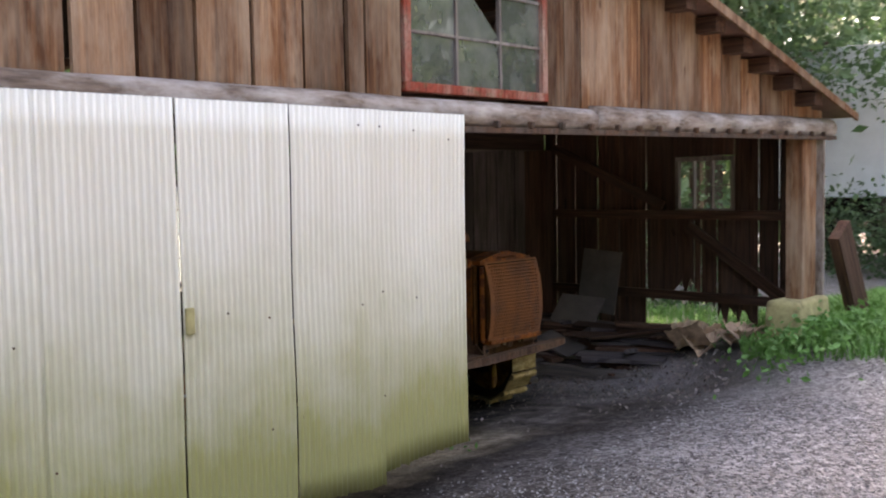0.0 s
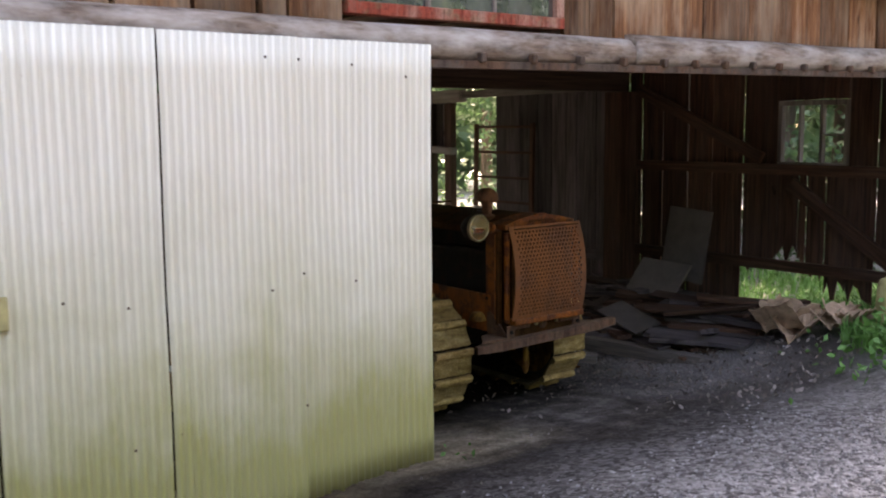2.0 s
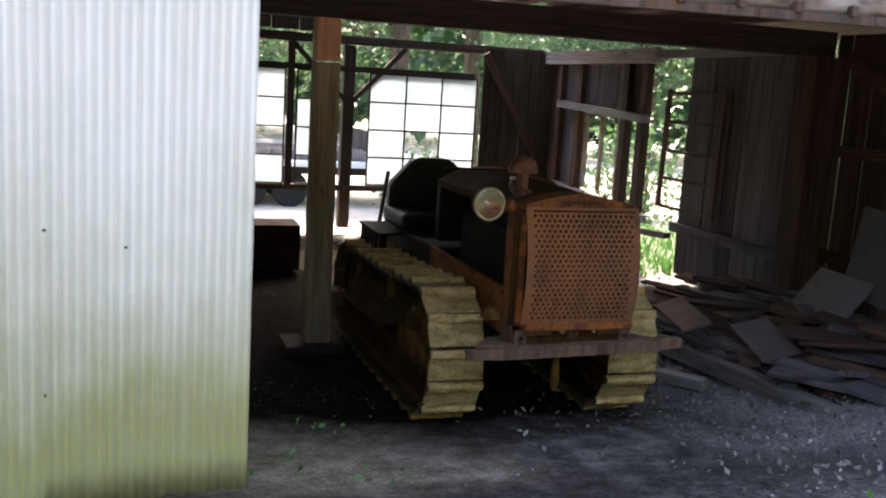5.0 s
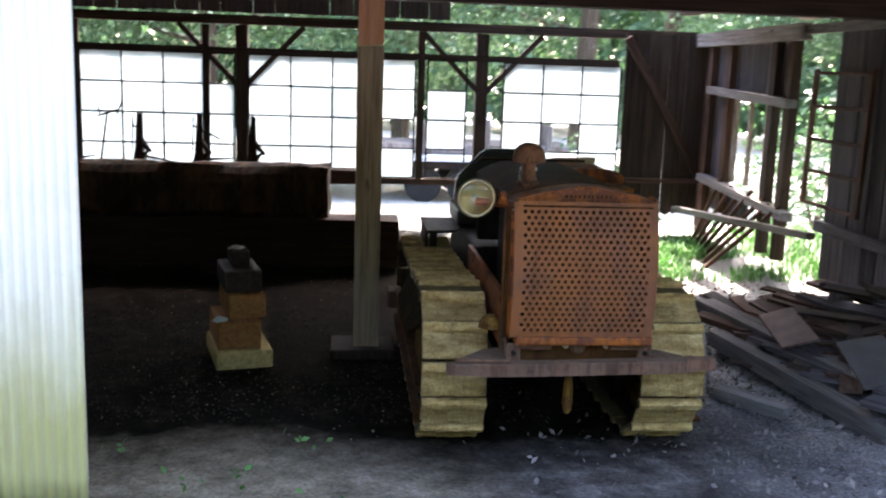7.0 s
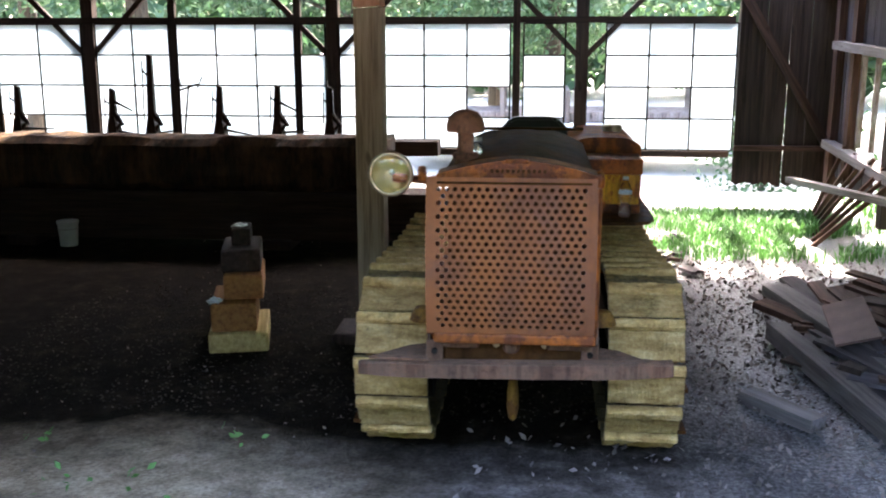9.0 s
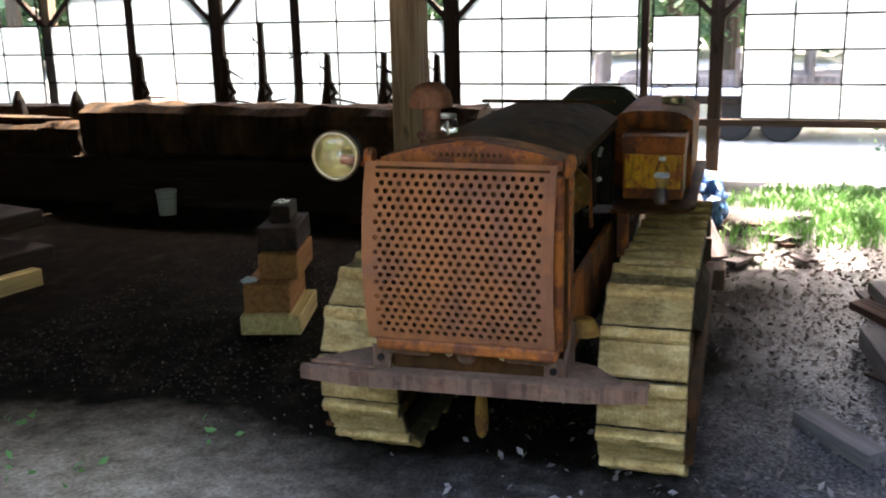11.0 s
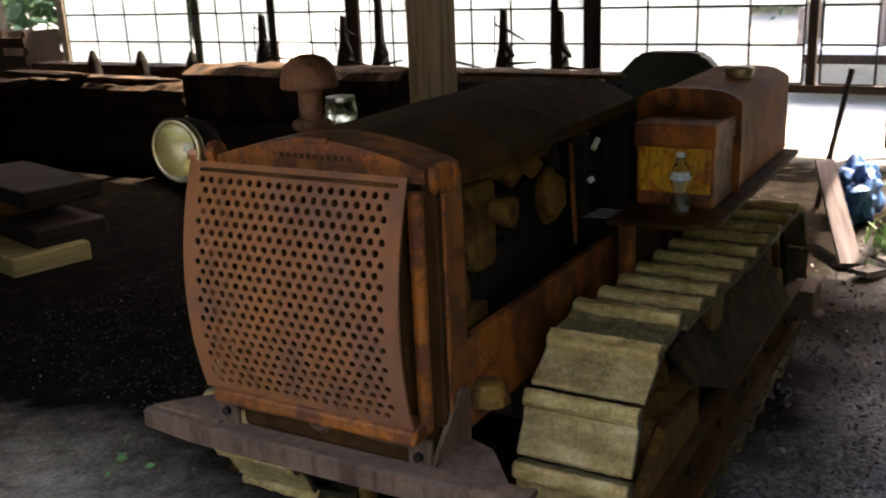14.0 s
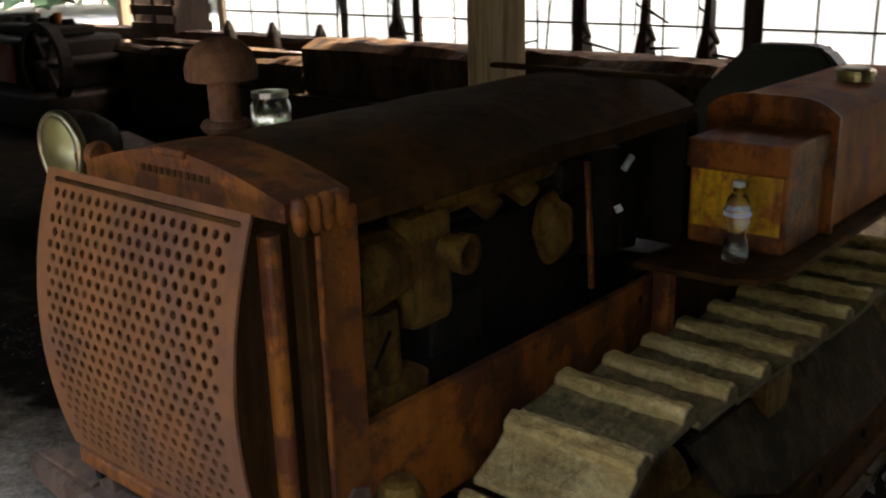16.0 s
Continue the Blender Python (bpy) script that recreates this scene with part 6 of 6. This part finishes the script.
# ---- outside: yard, trees, trailer ----
def leaf_cloud(count, spread, size, seed, flat=0.6):
    """Leaves as small folded quads: count of them placed by spread(rng)."""
    r = random.Random(seed)
    verts, faces = [], []
    for _ in range(count):
        c = spread(r)
        n = Vector((r.gauss(0, 1), r.gauss(0, 1), r.gauss(0.8, flat))).normalized()
        a = n.orthogonal().normalized()
        a.rotate(Matrix.Rotation(r.uniform(0, 6.28), 3, n))
        b = n.cross(a)
        s = size * r.uniform(0.6, 1.4)
        k = len(verts)
        verts += [tuple(c - a * s), tuple(c - b * s * 0.55 + n * s * 0.12), tuple(c + a * s), tuple(c + b * s * 0.55 + n * s * 0.12)]
        faces.append((k, k + 1, k + 2, k + 3))
    me = bpy.data.meshes.new("leaves")
    me.from_pydata(verts, [], faces)
    return me


def make_tree(seed, height, crown, leaf, count, at, label="tall leafy green tree at the edge of the yard"):
    r = random.Random(seed)
    t = thing("tree", (*at, ground_height(*at) - 0.05), label, "tree", "trees round the yard")
    base = WORLD[t]
    bm = bmesh.new()
    tips = []

    def limb(p, q, a, b):
        add(bm, tube(p, q, a, b, 8))
    top = Vector((r.uniform(-0.3, 0.3), r.uniform(-0.3, 0.3), height * 0.75))
    mid = Vector((r.uniform(-0.15, 0.15), r.uniform(-0.15, 0.15), height * 0.35))
    limb((0, 0, -0.1), mid, height * 0.022, height * 0.016)
    limb(mid, top, height * 0.016, height * 0.006)
    for k in range(9):
        h = r.uniform(0.25, 0.72) * height
        a = r.uniform(0, 6.28)
        ln = crown * r.uniform(0.5, 0.95)
        s = mid.lerp(top, max(0, (h / height - 0.35) / 0.4)) if h > height * 0.35 else Vector((0, 0, h))
        q = s + Vector((math.cos(a) * ln, math.sin(a) * ln, ln * r.uniform(0.1, 0.6)))
        limb(s, q, height * 0.006, height * 0.002)
        tips += [q, s.lerp(q, 0.6)]
    tips += [top, top + Vector((0, 0, height * 0.1))]
    clumps = []
    for _ in range(60):
        c = r.choice(tips) + Vector((r.gauss(0, crown * 0.25), r.gauss(0, crown * 0.25), r.gauss(0, crown * 0.2)))
        clumps.append((c, crown * r.uniform(0.14, 0.32)))
    trunk = part("trunk", bm, M_BARK, t, "", base)

    def spread(q):
        c, rad = q.choice(clumps)
        return c + Vector((q.gauss(0, rad), q.gauss(0, rad), q.gauss(0, rad * 0.6)))
    me = leaf_cloud(count, spread, leaf, seed + 50)
    me.materials.append(M_LEAF)
    place(new("crown", me), t, base)
    return t


def make_woods():
    r = random.Random(21)
    first = [make_tree(1, 11, 3.2, 0.075, 20000, (-24.5, 5.5)), make_tree(2, 13, 3.6, 0.08, 20000, (-21.0, -3.0)), make_tree(3, 9, 2.8, 0.06, 20000, (-12.5, 13.5))]
    # trees past x = 8, out of view, stand near to block low sky
    spots = [(-24, 1), (-23, 9.5), (-19, 14), (-15.5, 17), (-9.5, 15.5), (-9, 17), (-13, 18), (-0.5, 18.5), (-11, 20), (-1, 22), (-26, -8), (-20, -9.5), (-16, -12), (-9, -12), (-2, -14), (-28, 4), (-27, 13), (-22, 20), (4, 26), (14.5, 8.5), (15.5, 3.5), (14.5, -2.5), (16, -9), (14, 14), (9, 21), (19, 6.5), (19, -6), (18, 12), (14, -14), (12.5, 18), (20, 0.5), (-7.6, 10.6), (-9.6, 13.2), (-11.5, 16.5), (-30, -2)]
    for k, (x, y) in enumerate(spots):
        copy_thing(first[k % 3], pose(x, y, ground_height(x, y) - 0.05, 0, 0, r.uniform(0, 360)))
    # undergrowth by the openings
    for k, (x, y, n, s) in enumerate(((-6.2, 11.2, 900, 1.0), (-8.3, 11.0, 900, 1.1), (-10.4, 11.2, 900, 1.2), (-12.6, 10.2, 700, 1.0), (-5.4, 16.6, 800, 0.8), (-6.6, 16.9, 800, 0.8), (-4.3, 16.8, 800, 0.75), (-16.5, 8.6, 700, 0.9), (-17.5, -1.5, 700, 0.9))):
        b = thing("shrub", (x, y, ground_height(x, y) - 0.05), "dense green shrub growing beside the barn", "shrub", "shrubs")
        w = WORLD[b]
        stem = bmesh.new()
        for q in range(5):
            a = 1.256 * q
            add(stem, tube((0, 0, 0), (0.4 * s * math.cos(a), 0.4 * s * math.sin(a), 1.2 * s), 0.02, 0.006, 6))
        part("stem", stem, M_BARK, b, "", w)
        me = leaf_cloud(n * 2, lambda q, s=s: Vector((q.gauss(0, 0.5 * s), q.gauss(0, 0.5 * s), abs(q.gauss(0.75 * s, 0.5 * s)))), 0.05, 70 + k)
        me.materials.append(M_LEAF)
        place(new("foliage", me), b, w)

    def far(q):
        a = q.uniform(0, 6.283)
        d = q.uniform(34, 48)
        return Vector((-6 + d * math.cos(a), d * math.sin(a), q.uniform(0, 12) * q.uniform(0.5, 1.2) - 0.5))
    me = leaf_cloud(75000, far, 0.5, 99)
    me.materials.append(M_LEAF)
    tagged(new("far_woods", me), "dense green woods standing round the yard", "woods", kind="stuff")


make_woods()


def blades(name, count, area, height, seed, label, material):
    """Grass as bent blades over an area given by a function of rng."""
    r = random.Random(seed)
    verts, faces = [], []
    for _ in range(count):
        x, y = area(r)
        z = ground_height(x, y) - 0.03
        a = r.uniform(0, 6.283)
        h = height * r.uniform(0.4, 1.2)
        w = 0.006 + 0.05 * h * r.random()
        d, s = Vector((math.cos(a), math.sin(a), 0)), Vector((-math.sin(a), math.cos(a), 0))
        p = Vector((x, y, z))
        k = len(verts)
        m1 = p + d * h * 0.15 + Vector((0, 0, h * 0.6))
        tip = p + d * h * r.uniform(0.3, 0.7) + Vector((0, 0, h * r.uniform(0.75, 1.0)))
        verts += [tuple(p - s * w * 0.5), tuple(p + s * w * 0.5), tuple(m1 + s * w * 0.6), tuple(m1 - s * w * 0.6), tuple(tip)]
        faces += [(k, k + 1, k + 2, k + 3), (k + 3, k + 2, k + 4)]
    me = bpy.data.meshes.new(name)
    me.from_pydata(verts, [], faces)
    me.materials.append(material)
    return tagged(new(name, me), label, "grass", kind="stuff")


def corner_area(r):
    while True:
        x, y = r.uniform(-4.6, -1.2), r.uniform(6.4, 12.0)
        edge = 6.75 + 0.25 * noise.noise(Vector((x * 1.5, 2, 0))) + (0.75 * ease(-3.3, -3.7, x))
        if y < edge or (abs(x + 3.3) < 0.2 and 7.15 < y < 7.9):
            continue
        return x, y


def behind_area(r):
    while True:
        x, y = r.gauss(-9.0, 0.7), r.gauss(6.9, 0.7)
        if x > -9.9 and y > 5.75 + 0.3 * noise.noise(Vector((x * 2, 5, 0))) and not (x > -8.0 and y > 6.0) and noise.noise(Vector((x * 1.3, y * 1.3, 4))) > -0.25:
            return x, y


blades("grass", 24000, corner_area, 0.15, 5, "bright green grass round the barn's corner footing", M_GRASS)
blades("grass", 5500, behind_area, 0.13, 6, "green grass and weeds growing behind the tractor", M_GRASS)
blades("grass", 9000, lambda r: (r.uniform(-12.5, -10.9), r.uniform(-4, 3.4)), 0.14, 7, "grass strip behind the barn", M_GRASS)
blades("grass", 9000, lambda r: (r.uniform(-10.5, -3.2), r.uniform(8.0, 10.8)), 0.2, 8, "grass growing along the side of the barn", M_GRASS)


def weed_spot(q):
    x, y = q.gauss(-2.95, 0.22), q.gauss(7.45, 0.45)
    return Vector((x, y, ground_height(x, y) + abs(q.gauss(0.05, 0.07))))


me = leaf_cloud(1500, weed_spot, 0.032, 61, 0.5)
me.materials.append(M_GRASS)
tagged(new("weeds", me), "low leafy green weeds growing round the stone footing", "weeds", kind="stuff")


def pebbles(name, count, area, size, seed, label, material):
    r = random.Random(seed)
    verts, faces = [], []
    for _ in range(count):
        x, y = area(r)
        s = size * r.uniform(0.4, 1.5)
        c = Vector((x, y, ground_height(x, y) - 0.02 + s * 0.2))
        rot = Euler((r.uniform(0, 6), r.uniform(0, 6), r.uniform(0, 6))).to_matrix()
        k = len(verts)
        for v in ((1, 0, 0), (-1, 0, 0), (0, 1, 0), (0, -1, 0), (0, 0, 1), (0, 0, -1)):
            q = rot @ (Vector(v) * s * r.uniform(0.5, 1.0))
            q.z *= 0.6
            verts.append(tuple(c + q))
        for f in ((0, 2, 4), (2, 1, 4), (1, 3, 4), (3, 0, 4), (2, 0, 5), (1, 2, 5), (3, 1, 5), (0, 3, 5)):
            faces.append(tuple(k + i for i in f))
    me = bpy.data.meshes.new(name)
    me.from_pydata(verts, [], faces)
    me.materials.append(material)
    return tagged(new(name, me), label, "gravel", kind="stuff")


def make_island(name, lo, hi, rough=0.9):
    m, t, b = nodes_of(name)
    geo = t.nodes.new("ShaderNodeNewGeometry")
    t.links.new(ramp(t, geo.outputs["Random Per Island"], [(0.0, lo), (1.0, hi)]), b.inputs["Base Color"])
    b.inputs["Roughness"].default_value = rough
    return m


M_GRAVEL = make_island("gravel_stone", (0.07, 0.07, 0.074), (0.33, 0.325, 0.33))
# crumbs share the shade-darkened colour of the barn floor
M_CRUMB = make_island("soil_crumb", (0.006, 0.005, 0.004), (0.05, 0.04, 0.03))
M_LITTER = make_island("leaf_litter", (0.045, 0.037, 0.034), (0.27, 0.225, 0.21))


def gravel_area(r):
    while True:
        x, y = r.uniform(-3.3, 0.2), r.uniform(2.2, 9.0)
        if r.random() < (max(0.0, x + 3.4 + 0.5 * noise.noise(Vector((x, y, 3)))) / 2.4) ** 1.4 and math.hypot(x, y - 2) > 1.0:
            return x, y


pebbles("gravel", 70000, gravel_area, 0.009, 31, "loose grey gravel of the yard in front of the barn", M_GRAVEL)
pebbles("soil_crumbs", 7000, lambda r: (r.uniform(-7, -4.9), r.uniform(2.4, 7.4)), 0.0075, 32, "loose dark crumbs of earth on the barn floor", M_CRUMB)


def litter(name, count, area, size, seed, label):
    r = random.Random(seed)
    me = leaf_cloud(count, lambda q: Vector((*(p := area(q)), ground_height(*p) + q.uniform(-0.01, 0.012))), size, seed, 0.3)
    me.materials.append(M_LITTER)
    return tagged(new(name, me), label, "dead leaves", kind="stuff")


litter("leaf_litter", 3500, lambda q: (q.uniform(-8, -3.2), q.gauss(6.5, 0.55)), 0.016, 41, "dry brown leaves strewn over the earth beside the tractor")
litter("leaf_litter", 900, lambda q: (q.uniform(-9, -2.5), q.uniform(2.5, 7.6)), 0.007, 42, "scattered dry leaves and chips on the barn floor")
for sx, sy in ((-4.06, 3.79), (-3.95, 3.6), (-4.5, 4.0), (-3.7, 4.05), (-4.4, 3.3)):
    gz = ground_height(sx, sy)
    sp = thing("seedling", (sx, sy, gz), "small green weed sprouting from the earth floor", "weed", "weeds")
    q = random.Random(int(sx * -100))
    for k in range(7):
        c = Vector((sx + q.gauss(0, 0.045), sy + q.gauss(0, 0.045), gz + 0.012 + abs(q.gauss(0.02, 0.01))))
        me = leaf_cloud(1, lambda g: c, 0.016, k + int(sy * 50), 0.1)
        me.materials.append(M_GRASS)
        place(new("leaf", me), sp, Matrix())


def make_trailer(x, y, length, label):
    """A white box trailer on wheels."""
    t = thing("box_trailer", (x, y, 0), label, "trailer", "trailers")
    part("body", box(x - 1.2, x + 1.2, y - length / 2, y + length / 2, 1.25, 3.9, 0.03), M_TRAILER, t)
    part("chassis", box(x - 0.9, x + 1.0, y - length / 2 + 0.2, y + length / 2 - 0.2, 0.85, 1.23, 0.02), M_IRON, t)
    part("tail_lamps", box(x + 1.2, x + 1.215, y - length / 2 + 0.1, y - length / 2 + 0.4, 1.28, 1.36), M_RED, t)
    for dy in (-1.4, -0.2, 2.3):
        for sx in (-1.0, 1.0):
            w = part("wheel", moved(lathe([(0.3, -0.12), (0.44, -0.12), (0.47, -0.08), (0.47, 0.08), (0.44, 0.12), (0.3, 0.12)], 24), Matrix.Translation((x + sx, y + dy, 0.45)) @ Matrix.Rotation(radians(90), 4, "Y")), M_TYRE, t)
            part("rim", moved(lathe([(0.05, 0.06), (0.2, 0.08), (0.3, 0.1), (0.3, -0.1)], 20), Matrix.Translation((x + sx, y + dy, 0.45)) @ Matrix.Rotation(radians(90), 4, "Y")), M_CHROME, w)
    return t


def make_flatbed(x, y, g):
    t = thing("flatbed_trailer", (x, y, g), "white flatbed trailer loaded with frames, parked behind the barn", "trailer")
    part("deck", box(x - 1.1, x + 1.1, y - 3.2, y + 3.2, g + 0.72, g + 0.9, 0.02), M_TRAILER, t)
    part("side_rail", box(x + 1.1, x + 1.14, y - 3.2, y + 3.2, g + 0.66, g + 0.8, 0.01), M_IRON, t)
    for dy in (-0.4, 0.4):
        for sx in (-0.95, 0.95):
            w = part("wheel", moved(lathe([(0.22, -0.1), (0.33, -0.1), (0.36, -0.06), (0.36, 0.06), (0.33, 0.1), (0.22, 0.1)], 22), Matrix.Translation((x + sx, y + dy, g + 0.36)) @ Matrix.Rotation(radians(90), 4, "Y")), M_TYRE, t)
            part("rim", moved(lathe([(0.03, 0.07), (0.15, 0.09), (0.22, 0.1), (0.22, -0.1)], 18), Matrix.Translation((x + sx, y + dy, g + 0.36)) @ Matrix.Rotation(radians(90), 4, "Y")), M_CHROME, w)
    for k in range(5):
        part("load_frame", box(x - 0.9, x + 0.9, y - 2.8 + 1.2 * k, y - 2.72 + 1.2 * k, g + 0.9, g + 1.5 + 0.1 * (k % 2), 0.01), M_GREYWOOD, t)
    part("load", box(x - 0.8, x + 0.7, y - 2.4, y + 2.6, g + 0.9, g + 1.1, 0.03), M_GREYWOOD, t)


make_flatbed(-20.2, 6.05, ground_height(-20, 6) - 0.02)
make_trailer(-7.2, 21.0, 7.0, "big white box trailer parked under the trees")
